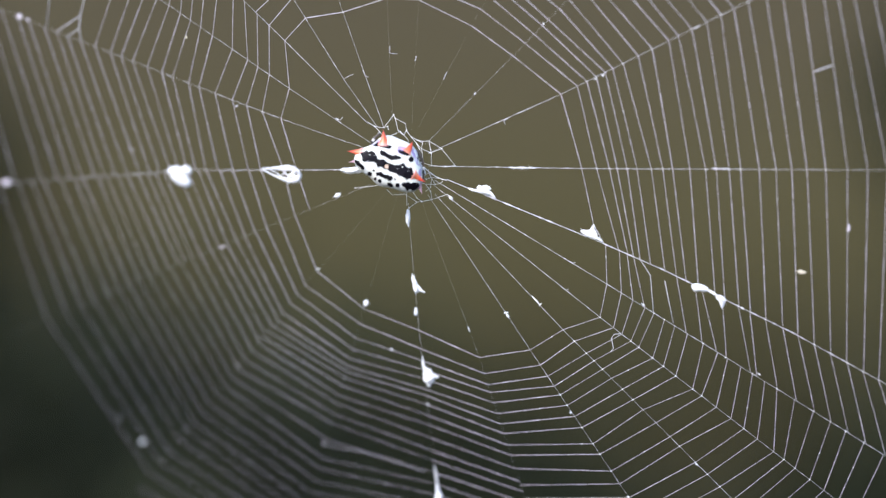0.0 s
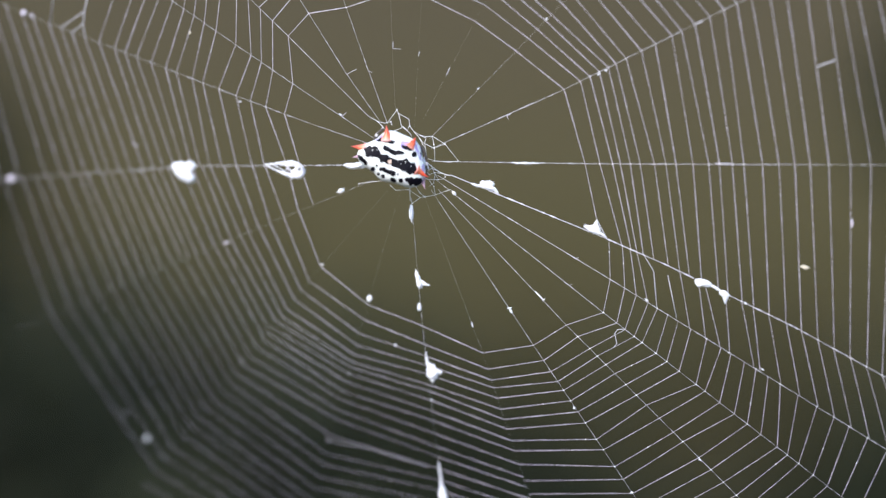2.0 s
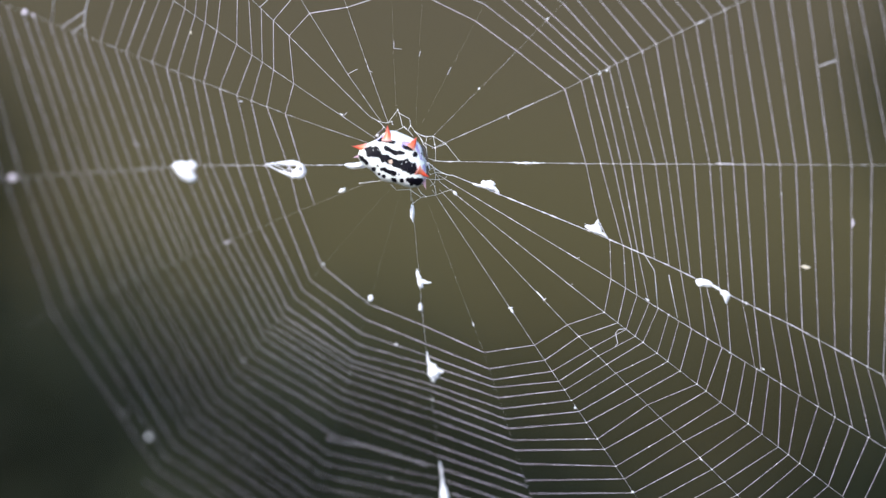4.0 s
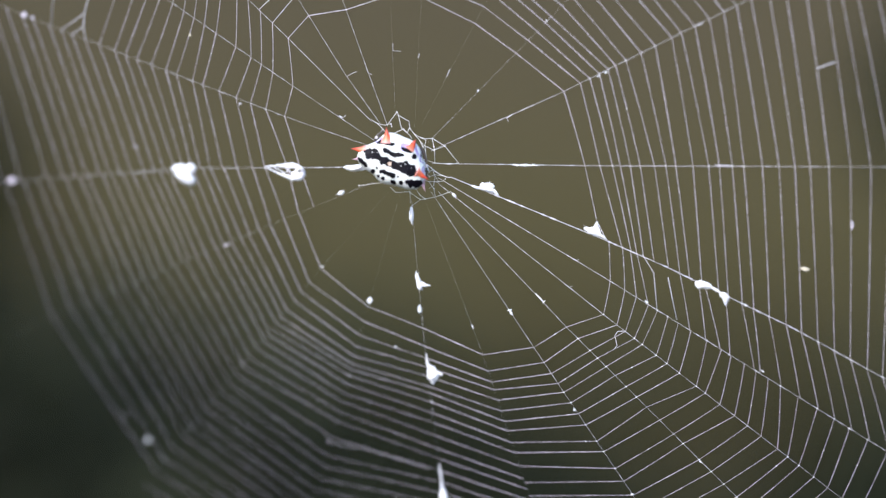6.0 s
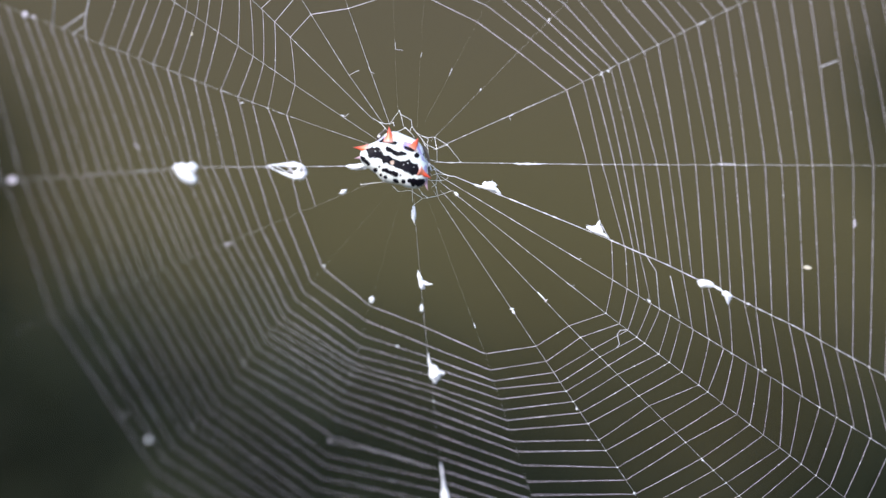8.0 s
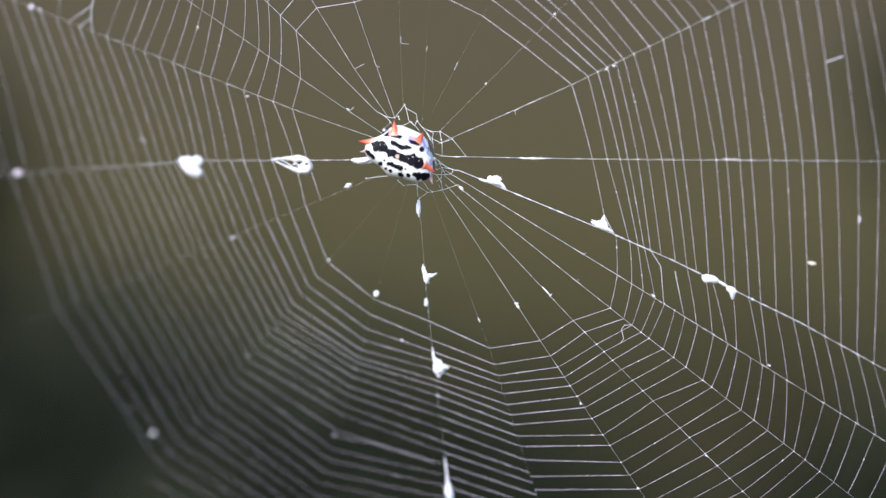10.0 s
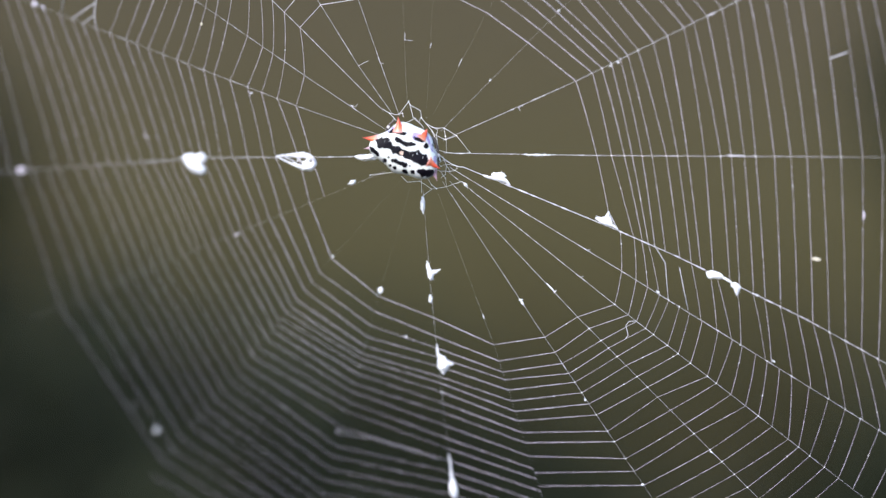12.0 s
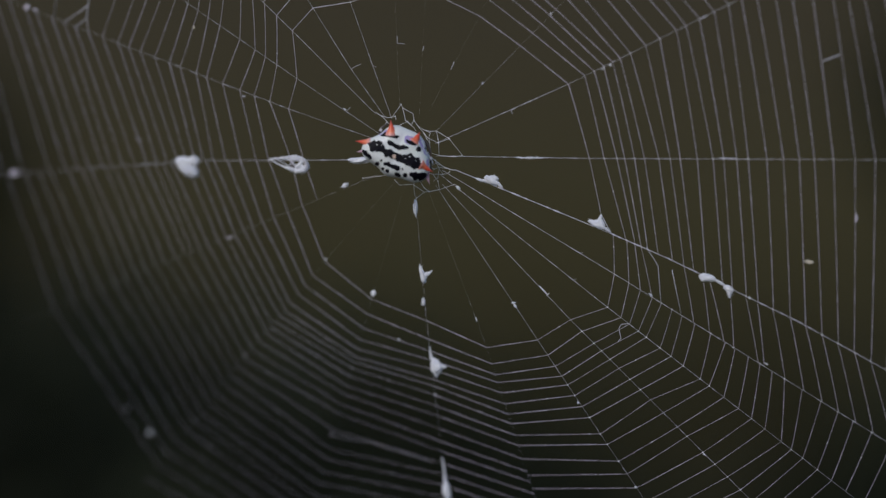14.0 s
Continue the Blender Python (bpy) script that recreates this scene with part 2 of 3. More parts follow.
turns(12, 11, (10.4, 2.7, 2.6, 2.5, 2.1, 1.8, 1.6, 1.7, 1.6, 1.5, 1.9, 1.6, 1.4, 1.3, 1.8, 2.1, 1.7, 1.9, 1.9, 2.1, 2.1, 2.8, 2.6, 3, 3.8),
      (10.1, 2, 3.5, 2, 2.6, 2.1, 2.2, 1.3, 1.7, 1.7, 2.3, 1.4, 1.4, 1.6, 1.8, 1.6, 1.9, 1.5, 2.6, 1.4, 2.5, 3, 2, 2.5, 3.3), 0.15, 0.055, 0.6)
turns(13, 12, (17.8, 3.1, 2.1, 1.9, 2.1, 1.4, 1.5, 1.9, 1.6, 2, 2, 1.9, 2, 1.9, 2.2, 2.2, 2.2, 2.2, 2.1, 2.2, 2.9, 2.7, 2.8),
      (13, 2.7, 2.5, 2, 2, 1.5, 1.8, 1.4, 1.5, 2, 1.7, 2, 2.1, 1.9, 2.2, 1.9, 1.9, 2.1, 2.1, 2.8, 2.6, 3, 3.8), 0, 0.035, 1.4)
turns(14, 13, (19, 2.5, 2.4, 1.9, 1.6, 1.3, 0.9, 1.1, 1.4, 1.7, 1.4, 1.8, 1.6, 2.9, 3.2, 1.9, 2.2, 2.3, 2.1, 2, 2.1, 2.2, 2.3, 2.4, 2.3),
      (17.8, 3.1, 2.1, 1.9, 2.1, 1.6, 1.2, 1.3, 1.3, 1.4, 1.8, 2, 2, 1.9, 2, 2, 2.3, 2, 2.3, 1.9, 2.3, 2.9, 2.6, 2.9, 3.4), 0, 0.031, 1.4)
turns(15, 14, (19, 2.8, 1.8, 1.4, 1.4, 1.6, 1, 1.4, 1.7, 1.5, 2, 2, 1.6, 1.9, 1.8, 1.7, 1.9, 2.1, 1.9),
      (19, 2.5, 2.4, 1.9, 1.6, 1.3, 0.9, 1.1, 1.4, 1.7, 1.4, 1.8, 1.6, 2.9, 3.2, 1.9, 2.2, 2, 2.4), 0, 0.032, 0.9)
turns(16, 15, (24.5, 2.5, 1.7, 1.2, 1.6, 1.7, 1.6, 1.5, 1.8, 1.6, 2.1, 2, 1.6, 1.9, 2, 2, 1.9),
      (19, 2.8, 1.8, 1.4, 1.4, 1.6, 1, 1.4, 1.7, 1.5, 2, 2, 1.6, 1.9, 1.8, 1.7, 1.9), 0, 0.059, 0.3)
turns(17, 16, (26.4, 2.6, 1.9, 1.7, 1.5, 1.8, 1.9, 1.9, 2.8, 1.8, 2.9, 2.2, 2.4, 2.4, 2.4),
      (24.5, 2.5, 1.7, 1.2, 1.6, 1.7, 1.6, 1.5, 1.8, 1.6, 2.1, 2.6, 2.1, 2.2, 2.3), 0, 0.058)
turns(18, 17, (26.4, 2.3, 2.4, 1.5, 1.7, 1.8, 2.2, 2.1, 2, 2.6, 2.8, 1.9, 3.2, 2.4, 2.5, 2.6, 2.3),
      (26.4, 2.6, 1.9, 1.7, 1.5, 1.8, 1.9, 1.9, 2.8, 1.8, 2.9, 2.2, 2.4, 2.4, 2.4, 2, 0.9), 0.18, 0.051)
turns(19, 18, (30.2, 2.4, 1.5, 1.6, 1.4, 2.5, 1.9, 2.2, 3, 1.6, 2.6, 2.6, 2.3, 2.4, 2.9, 1.8, 2, 2.6, 2.5),
      (26.4, 2.3, 2.4, 1.5, 1.7, 1.8, 2.2, 2.1, 2, 2.6, 2.8, 1.9, 3.2, 2.4, 2.5, 2.6, 2.3, 2.6, 2.5), 0.19, 0.051)
turns(20, 19, (28.4, 2.4, 1.9, 2, 1.5, 1.7, 1.7, 2.1, 2.6, 2.4, 1.6, 2.2, 1.9, 2, 2, 2.9, 3.1, 2.8, 2.5, 3, 3.2),
      (30.2, 2.4, 1.5, 1.6, 1.4, 2.5, 1.9, 2.2, 3, 1.6, 2.6, 2.6, 2.3, 2.4, 2.9, 1.8, 2, 2.6, 2.5, 2.5, 3), 0.24, 0.054)
turns(21, 20, (24.2, 2.1, 1.2, 1, 6.6, 2.9, 1, 3.2, 2.5, 1.8, 2.4, 2.7, 2.4, 2.6, 2.5, 2.7, 2.5, 2.5),
      (28.4, 2.4, 1.9, 1.9, 6.9, 2.6, 2.4, 1.6, 4.0, 1, 3.4, 3.1, 3, 2.7, 2.8, 2.9, 3.2, 3.3), 0.22, 0.057)
turns(0, 21, (23.9, 1.8, 1.1, 1.4, 1.4, 2, 1.6, 1.4, 2.4, 2.2, 1.5, 1.8, 1.6, 2.6, 2.3, 2.2, 2.1, 2.6, 3, 2.8, 2.7),
      (26.2, 1.4, 0.9, 1, 1.6, 2.2, 1.8, 1.5, 1.9, 2.6, 1.5, 2.2, 1.8, 2.4, 2.6, 2.4, 2.6, 2.6, 2.5, 2.7, 2.4), 0.07, 0.061)
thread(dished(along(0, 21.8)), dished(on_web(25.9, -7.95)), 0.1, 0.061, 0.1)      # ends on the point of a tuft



def tuft(name, x, z, half, angle, rough=0.45, taper=0.0, hairs=3, label="", mat=None, more=()):
    """A tuft of loose silk on a thread at (x, z): half-axes along, deep, across in mm; more: further lobes (dx, dz, half, angle, taper)."""
    bm = bmesh.new()
    big = max(half) > 0.5
    if max(half) < 0.32:
        half = [0.7 * h for h in half]
    blob(bm, (0, 0, 0), [h * MM for h in half], angle, rng, rough, 4 if big else 3, taper)
    for dx, dz, h, an, tp in more:
        blob(bm, on_web(dx, dz), [k * MM for k in h], an, rng, rough, 3 if max(h) > 0.5 else 2, tp)
    for _ in range((hairs + 1) // 2):
        a = radians(angle) + rng.choice((0, math.pi)) + rng.gauss(0, 0.14)     # wisps drawn out along the thread
        r = (half[0] + 0.15) * rng.uniform(0.9, 1.25)
        d = Vector((math.cos(a) * r, rng.uniform(-0.3, 0.3) * r, math.sin(a) * r)) * MM
        tube(bm, [d * 0.3, d * 0.8 + Vector((0, 0, 0.05 * MM)), d], [0.05 * MM, 0.03 * MM, 0.012 * MM], 4)
    fuzz = int(60 * max(half)) if big else 5
    for _ in range(fuzz):                       # fine fuzz that stands off the tuft
        at, hh, aa = rng.choice([((0, 0), half, angle)] + [((dx, dz), h, an) for dx, dz, h, an, tp in more])
        o = on_web(*at)
        u = Vector((rng.gauss(0, 1), rng.gauss(0, 0.6), rng.gauss(0, 1))).normalized()
        turn = Matrix.Rotation(radians(-aa), 3, "Y")
        p = o + turn @ Vector((u.x * hh[0], u.y * hh[1], u.z * hh[2])) * MM * 0.85
        d = (turn @ u + Vector((rng.gauss(0, 0.6), rng.gauss(0, 0.6), rng.gauss(0, 0.6)))) * rng.uniform(0.05, 0.15) * MM
        tube(bm, [p, p + d * 0.5, p + d + Vector((rng.gauss(0, 0.04), 0, rng.gauss(0, 0.04))) * MM], [0.03 * MM, 0.022 * MM, 0.01 * MM], 3)
    ob = part(name, bm, mat or FLUFF, web, label)
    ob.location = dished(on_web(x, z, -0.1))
    return ob


def looped_tuft(x, z, loops):
    """A tuft of open silk loops round (x, z): a line (in mm from its middle) and the radii along it, in turn."""
    bm = bmesh.new()
    for line, radii in zip(loops[::2], loops[1::2]):
        pts, wide = [], []
        for k in range(len(line) - 1):
            for i in range(6):
                u = i / 6
                depth = rng.uniform(-0.06, 0.06)
                pts.append(on_web(line[k][0] * (1 - u) + line[k + 1][0] * u + rng.gauss(0, 0.03), line[k][1] * (1 - u) + line[k + 1][1] * u + rng.gauss(0, 0.03), depth))
                wide.append((radii[k] * (1 - u) + radii[k + 1] * u) * MM * rng.uniform(0.75, 1.2))
        pts.append(on_web(*line[-1]))
        wide.append(radii[-1] * 0.7 * MM)
        tube(bm, pts, wide, 7)
    blob(bm, on_web(1.95, -0.35), (0.75 * MM, 0.30 * MM, 0.42 * MM), -20, rng, 0.5, 3)
    blob(bm, on_web(0.9, 0.85), (0.80 * MM, 0.20 * MM, 0.22 * MM), 5, rng, 0.5, 3)
    ob = part("silk_tuft", bm, FLUFF, web, "looped white tuft of silk")
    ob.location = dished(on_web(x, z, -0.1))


def strand(name, line, thick):
    """A slack thread along line (x, z in mm)."""
    bm = bmesh.new()
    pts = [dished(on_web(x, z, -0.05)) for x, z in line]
    tube(bm, pts, thick * MM)
    if name == "hub_thread":
        for p in pts:                            # knots of silk where threads meet
            if rng.random() < 0.45:
                k = rng.uniform(0.045, 0.085) * MM
                blob(bm, p, (k * 1.4, k, k), rng.uniform(0, 180), rng, 0.3, 2)
    part(name, bm, HUB_SILK if name == "hub_thread" else STRONG, web)


# the guy line by which the web is moored to the shrub behind it
bm = bmesh.new()
end = WEB_POSE.inverted() @ Vector((-0.25, 2.36, 0.62))
tube(bm, [dished(spokes[13][-1]).lerp(end, k / 12) for k in range(13)], 0.03 * MM)
part("mooring_thread", bm, SILK, web)

tuft("silk_tuft", -36.5, -2.6, (1.36, 0.72, 0.80), -8, taper=0, hairs=6, label="thick white heart-shaped tuft of silk", rough=0.22, more=((0.4, -0.9, (1.84, 0.88, 1.04), -42, 0), (1.1, -1.4, (1.04, 0.72, 0.88), -38, 0), (1.4, 0.2, (0.80, 0.48, 0.72), -30, 0),))
looped_tuft(-19.9, -2.0, (
    ((-2.72, 0.77), (-1.55, 0.84), (-0.14, 1.08), (1.26, 1.24), (2.28, 0.87), (2.78, 0.23)), (0.10, 0.14, 0.18, 0.16, 0.22, 0.30),
    ((2.78, 0.23), (2.68, -0.36), (2.14, -0.80), (1.43, -0.95), (0.53, -0.72), (-0.59, -0.33), (-1.70, 0.20), (-2.72, 0.77)), (0.30, 0.42, 0.46, 0.40, 0.30, 0.16, 0.10, 0.10),
    ((-1.65, 0.75), (-0.67, 0.30), (0.29, -0.40)), (0.12, 0.06, 0.10),
    ((-0.24, 0.99), (0.63, 0.33), (1.56, -0.67)), (0.12, 0.07, 0.20),
    ((1.16, 1.19), (0.83, 0.55), (0.23, -0.07)), (0.16, 0.10, 0.08),
    ((2.30, 0.70), (1.75, 0.05), (1.20, -0.60)), (0.30, 0.34, 0.26),
    ((-1.09, 0.82), (0.07, 0.76), (2.12, 0.53)), (0.10, 0.08, 0.14)))
tuft("silk_tuft", -8.9, -0.8, (1.60, 0.48, 0.32), 0, taper=-0.5, hairs=2)
tuft("silk_tuft", 10.4, -3.3, (1.15, 0.42, 0.50), -32, taper=0.1, hairs=2, rough=0.25, more=((0.1, 0.35, (0.60, 0.32, 0.48), 10, 0.2), (1.1, -0.6, (0.72, 0.24, 0.32), -45, 0.5), (-1.7, 0.1, (0.64, 0.18, 0.18), -22, 0), (-0.8, -0.1, (0.64, 0.20, 0.20), -22, 0), (0.55, 0.3, (0.50, 0.24, 0.40), -20, 0.2)))
tuft("silk_tuft", 25.4, -9.4, (1.36, 0.40, 0.40), -24, taper=0.1, hairs=3, label="white triangular tuft of silk", rough=0.22, more=((0.30, 0.62, (0.92, 0.30, 0.50), 72, 0.7), (-0.05, 0.25, (0.85, 0.36, 0.50), 0, 0.1), (0.55, 0.20, (0.70, 0.30, 0.45), -60, 0.1), (1.2, -0.55, (0.90, 0.18, 0.22), -35, 0.4)))
tuft("silk_tuft", 40.9, -16.7, (1.20, 0.42, 0.52), -16, taper=0.1, hairs=2, rough=0.22, more=((-0.45, -0.05, (0.70, 0.38, 0.55), -4, 0.0), (0.5, -0.1, (0.70, 0.36, 0.48), -20, 0.2), (1.7, -0.65, (0.85, 0.16, 0.19), -31, 0.1)))
tuft("silk_tuft", 43.8, -18.2, (0.72, 0.36, 0.46), -24, taper=0.0, hairs=2, rough=0.22, more=((0.15, -0.50, (0.85, 0.32, 0.48), -84, 0.5), (0.25, -0.25, (0.50, 0.30, 0.45), -60, 0.1)))
tuft("silk_tuft", -0.7, -7.4, (1.12, 0.32, 0.29), 92, taper=0, hairs=2, label="long narrow white tuft")
flag = tuft("silk_tuft", -0.1, -17.2, (1.05, 0.25, 0.26), -74, taper=-0.6, hairs=3, label="white tuft of silk with a loose flap", more=((0.15, -0.70, (0.62, 0.30, 0.46), -80, 0.2), (-0.25, 0.9, (0.55, 0.10, 0.10), -76, -0.5)))
flap = tuft("flap", 0, 0, (0.42, 0.18, 0.42), 0, hairs=1, label="loose flap of silk", rough=0.35, more=((0.55, 0.08, (0.75, 0.18, 0.38), 6, 0.5), (1.20, 0.20, (0.50, 0.12, 0.18), 16, 0.5)))
flap.parent, flap.location = flag, (0.1 * MM, 0, -0.35 * MM)
tuft("silk_tuft", -0.2, -21.4, (0.56, 0.24, 0.29), 90, taper=0.6, hairs=1)
tuft("silk_tuft", 1.2, -31.2, (1.10, 0.50, 0.82), -72, taper=-0.15, hairs=3, label="large white tuft of silk", rough=0.24, more=((0.75, 0.05, (0.75, 0.36, 0.52), -8, 0.6), (-0.75, 1.55, (0.85, 0.15, 0.15), -80, -0.4), (-0.35, 0.75, (0.70, 0.30, 0.36), -70, 0.2), (0.0, -1.1, (0.50, 0.25, 0.36), -80, 0.2), (-0.85, 2.5, (0.50, 0.07, 0.07), -84, 0)))
tuft("silk_tuft", 1.65, -50.6, (1.45, 0.40, 0.52), -84, taper=-0.25, hairs=2, rough=0.25, more=((-0.40, 3.6, (1.50, 0.10, 0.11), -82, -0.4), (-0.20, 1.5, (1.05, 0.16, 0.19), -84, -0.5)))
tuft("silk_tuft", -65.6, -6.2, (0.56, 0.32, 0.48), 0, taper=0, hairs=0, mat=SILK)
tuft("silk_tuft", -46.8, -46.5, (0.33, 0.18, 0.32), -60, taper=0, hairs=1)
tuft("silk_tuft", -60.2, 19.7, (0.36, 0.24, 0.40), -55, taper=0, hairs=2, mat=SILK, more=((1.3, -0.4, (0.30, 0.15, 0.20), -20, 0.3),))
tuft("silk_tuft", -11.2, -4.6, (0.49, 0.24, 0.30), 30, taper=0, hairs=3)
tuft("silk_tuft", -7.9, -20.7, (0.34, 0.20, 0.46), -20, taper=0, hairs=2)
tuft("silk_tuft", -15.0, -16.0, (0.20, 0.17, 0.20), 0, taper=0, hairs=1)
tuft("silk_tuft", -29.4, -32.3, (0.24, 0.13, 0.17), 30, taper=0, hairs=0, mat=SILK)
tuft("silk_tuft", -26.0, 7.9, (0.22, 0.12, 0.14), 30, taper=0, hairs=1, mat=STRONG)
tuft("silk_tuft", -30.2, -13.8, (0.35, 0.12, 0.14), 15, taper=0, hairs=2, mat=SILK)
tuft("silk_tuft", -16.3, -43.5, (0.12, 0.08, 0.19), 0, taper=0, hairs=1, mat=SILK)
tuft("silk_tuft", -50.4, -42.9, (0.28, 0.12, 0.15), -60, taper=0, hairs=0, mat=SILK)
tuft("silk_tuft", -44.0, 0.5, (0.12, 0.10, 0.18), 0, taper=0, hairs=4, mat=SILK, more=((0.4, -0.2, (0.30, 0.07, 0.08), 0, 0),))
tuft("silk_tuft", 27.4, 13.2, (0.23, 0.17, 0.20), 0, taper=0, hairs=1)
tuft("silk_tuft", 26.4, 12.7, (0.23, 0.17, 0.14), 25, taper=0, hairs=1)
tuft("silk_tuft", 40.6, 20.0, (0.45, 0.12, 0.12), 25, taper=0.4, hairs=1, mat=STRONG)
tuft("silk_tuft", 19.1, 20.4, (0.23, 0.12, 0.14), 45, taper=0, hairs=0)
tuft("silk_tuft", 9.3, 10.5, (0.23, 0.12, 0.12), 45, taper=0, hairs=0)
tuft("silk_tuft", 15.3, 0.0, (1.20, 0.10, 0.09), 0, taper=0, hairs=4, more=((1.6, 0.0, (0.88, 0.10, 0.10), 0, 0.3), (0.6, 0.0, (0.64, 0.11, 0.14), 0, 0),))
tuft("silk_tuft", 43.9, 0.2, (1.12, 0.07, 0.065), 0, taper=0, hairs=2, mat=STRONG)
tuft("silk_tuft", 32.9, -19.3, (0.29, 0.17, 0.20), -30, taper=0, hairs=3)
tuft("silk_tuft", 46.8, -19.5, (0.29, 0.17, 0.17), -25, taper=0, hairs=2)
tuft("silk_tuft", 13.5, -21.2, (0.35, 0.17, 0.16), -58, taper=0, hairs=3, more=((-0.2, 0.4, (0.32, 0.12, 0.12), 10, 0),))
tuft("silk_tuft", 18.2, -19.5, (0.29, 0.14, 0.13), 35, taper=0, hairs=3, more=((-0.6, 0.6, (0.72, 0.10, 0.10), -47, 0),))
tuft("silk_tuft", 22.4, -35.1, (0.23, 0.14, 0.20), -50, taper=0, hairs=2)
tuft("silk_tuft", 40.3, -42.1, (0.23, 0.12, 0.17), -45, taper=0, hairs=1)
tuft("silk_tuft", 30.5, -47.2, (0.23, 0.14, 0.20), 0, taper=0, hairs=1)
tuft("silk_tuft", 49.2, -28.9, (0.29, 0.12, 0.14), -30, taper=0, hairs=1)
tuft("silk_tuft", 44.4, -26.6, (0.12, 0.07, 0.09), -30, taper=0, hairs=1)
tuft("silk_tuft", 5.6, -4.4, (0.35, 0.17, 0.20), -45, taper=0, hairs=1)
tuft("silk_tuft", -10.6, 6.6, (0.23, 0.12, 0.14), -30, taper=0, hairs=2)
tuft("silk_tuft", 0.8, -35.6, (0.14, 0.12, 0.23), 0, taper=0, hairs=0)
tuft("silk_tuft", 7.7, -23.5, (0.07, 0.06, 0.35), 15, taper=0, hairs=0)
tuft("silk_tuft", -4.3, -27.5, (0.23, 0.14, 0.17), 0, taper=0, hairs=0)
tuft("silk_tuft", 61.6, -7.9, (0.13, 0.11, 0.56), 0, taper=0, hairs=0, mat=SILK)
tuft("silk_tuft", 1.6, -0.2, (0.80, 0.20, 0.24), -62, taper=0, hairs=2)
tuft("dry_husk", 55.1, -14.2, (0.60, 0.14, 0.23), -7, taper=0, hairs=0, label="cream scrap caught on a thread", mat=HUSK)
tuft("dry_husk", -33.1, 17.8, (0.20, 0.14, 0.29), 0, taper=0, hairs=0, label="tan speck of debris", mat=HUSK)
strand("hub_thread", ((-2.4, 7.4), (-2.2, 6.9), (-0.7, 6.1), (-0.6, 5.1), (0.0, 4.3), (0.9, 3.8), (1.7, 3.4)), 0.026)
strand("hub_thread", ((-2.4, 7.4), (-3.7, 5.7)), 0.026)
strand("hub_thread", ((-2.2, 6.9), (-1.8, 5.1), (-0.7, 4.2), (-0.3, 3.6)), 0.026)
strand("hub_thread", ((-0.7, 5.1), (-1.0, 4.4)), 0.026)
strand("hub_thread", ((-6.2, 6.3), (-5.2, 5.7), (-4.2, 5.5), (-3.3, 5.7), (-3.2, 5.3)), 0.026)
strand("hub_thread", ((-5.2, 5.7), (-4.5, 5.0), (-4.2, 4.6)), 0.026)
strand("hub_thread", ((-5.4, 4.1), (-5.0, 4.3), (-4.5, 4.9)), 0.026)
strand("hub_thread", ((-2.8, 4.4), (-2.1, 4.7), (-1.5, 5.0), (-1.1, 4.6)), 0.026)
strand("hub_thread", ((0.0, 4.3), (0.7, 3.5), (1.2, 2.5), (1.6, 2.0)), 0.026)
strand("hub_thread", ((0.9, 3.8), (1.7, 3.6), (2.6, 3.7), (4.4, 2.6), (6.3, 0.2)), 0.026)
strand("hub_thread", ((2.6, 3.7), (2.8, 2.5), (2.9, 2.0), (2.9, 0.2)), 0.026)
strand("hub_thread", ((0.8, 3.4), (1.3, 2.7), (2.8, 2.0), (4.4, 2.6)), 0.026)
strand("hub_thread", ((1.7, 3.4), (1.5, 2.7), (1.6, 2.0), (1.7, 1.0)), 0.026)
strand("hub_thread", ((1.4, 0.6), (2.9, 0.2), (5.0, 0.0), (6.3, 0.2)), 0.026)
strand("hub_thread", ((1.4, -1.0), (2.1, -1.8), (2.9, -1.5), (4.3, -1.7), (4.4, -2.1), (4.0, -2.4), (3.4, -2.5)), 0.026)
strand("hub_thread", ((2.4, -0.5), (2.8, -1.5), (3.4, -2.5)), 0.026)
strand("hub_thread", ((1.3, -2.3), (2.0, -2.5), (3.4, -2.5)), 0.026)
strand("hub_thread", ((2.9, -1.7), (2.7, -3.0), (2.0, -3.5)), 0.026)
strand("hub_thread", ((1.9, -1.3), (2.4, -0.9), (3.2, -1.2)), 0.026)
strand("hub_thread", ((-3.7, -3.4), (-2.9, -4.2), (-1.0, -4.0), (0.7, -5.1), (1.4, -5.0), (2.9, -4.7), (5.1, -3.9), (5.9, -4.6)), 0.026)
strand("hub_thread", ((-0.8, -3.7), (-0.8, -5.7)), 0.026)
strand("hub_thread", ((0.7, -5.1), (-0.5, -6.0)), 0.026)
strand("hub_thread", ((-0.0, -3.4), (0.7, -4.5), (1.4, -5.0)), 0.026)
strand("hub_thread", ((2.0, -2.5), (2.7, -3.5), (2.9, -4.7)), 0.026)
strand("hub_thread", ((-8.4, -3.4), (-6.5, -3.1), (-4.6, -2.8)), 0.026)
strand("hub_thread", ((1.1, 0.5), (1.6, 0.1), (2.4, -0.6), (3.5, -1.4), (4.5, -1.8), (5.1, -1.9)), 0.048)
strand("loose_thread", ((-2.8, 17.1), (-2.8, 16.1), (-1.7, 16.0)), 0.034)
strand("loose_thread", ((-6.7, 13.7), (-6.4, 12.9), (-5.9, 12.7)), 0.034)
strand("loose_thread", ((-9.5, 12.4), (-8.6, 12.9), (-8.1, 13.1)), 0.03)
strand("loose_thread", ((5.3, 13.5), (4.8, 12.4)), 0.043)
strand("loose_thread", ((22.0, -13.0), (22.8, -13.5), (23.3, -13.4)), 0.036)
strand("loose_thread", ((21.2, -16.9), (21.9, -17.4), (22.3, -17.2)), 0.036)
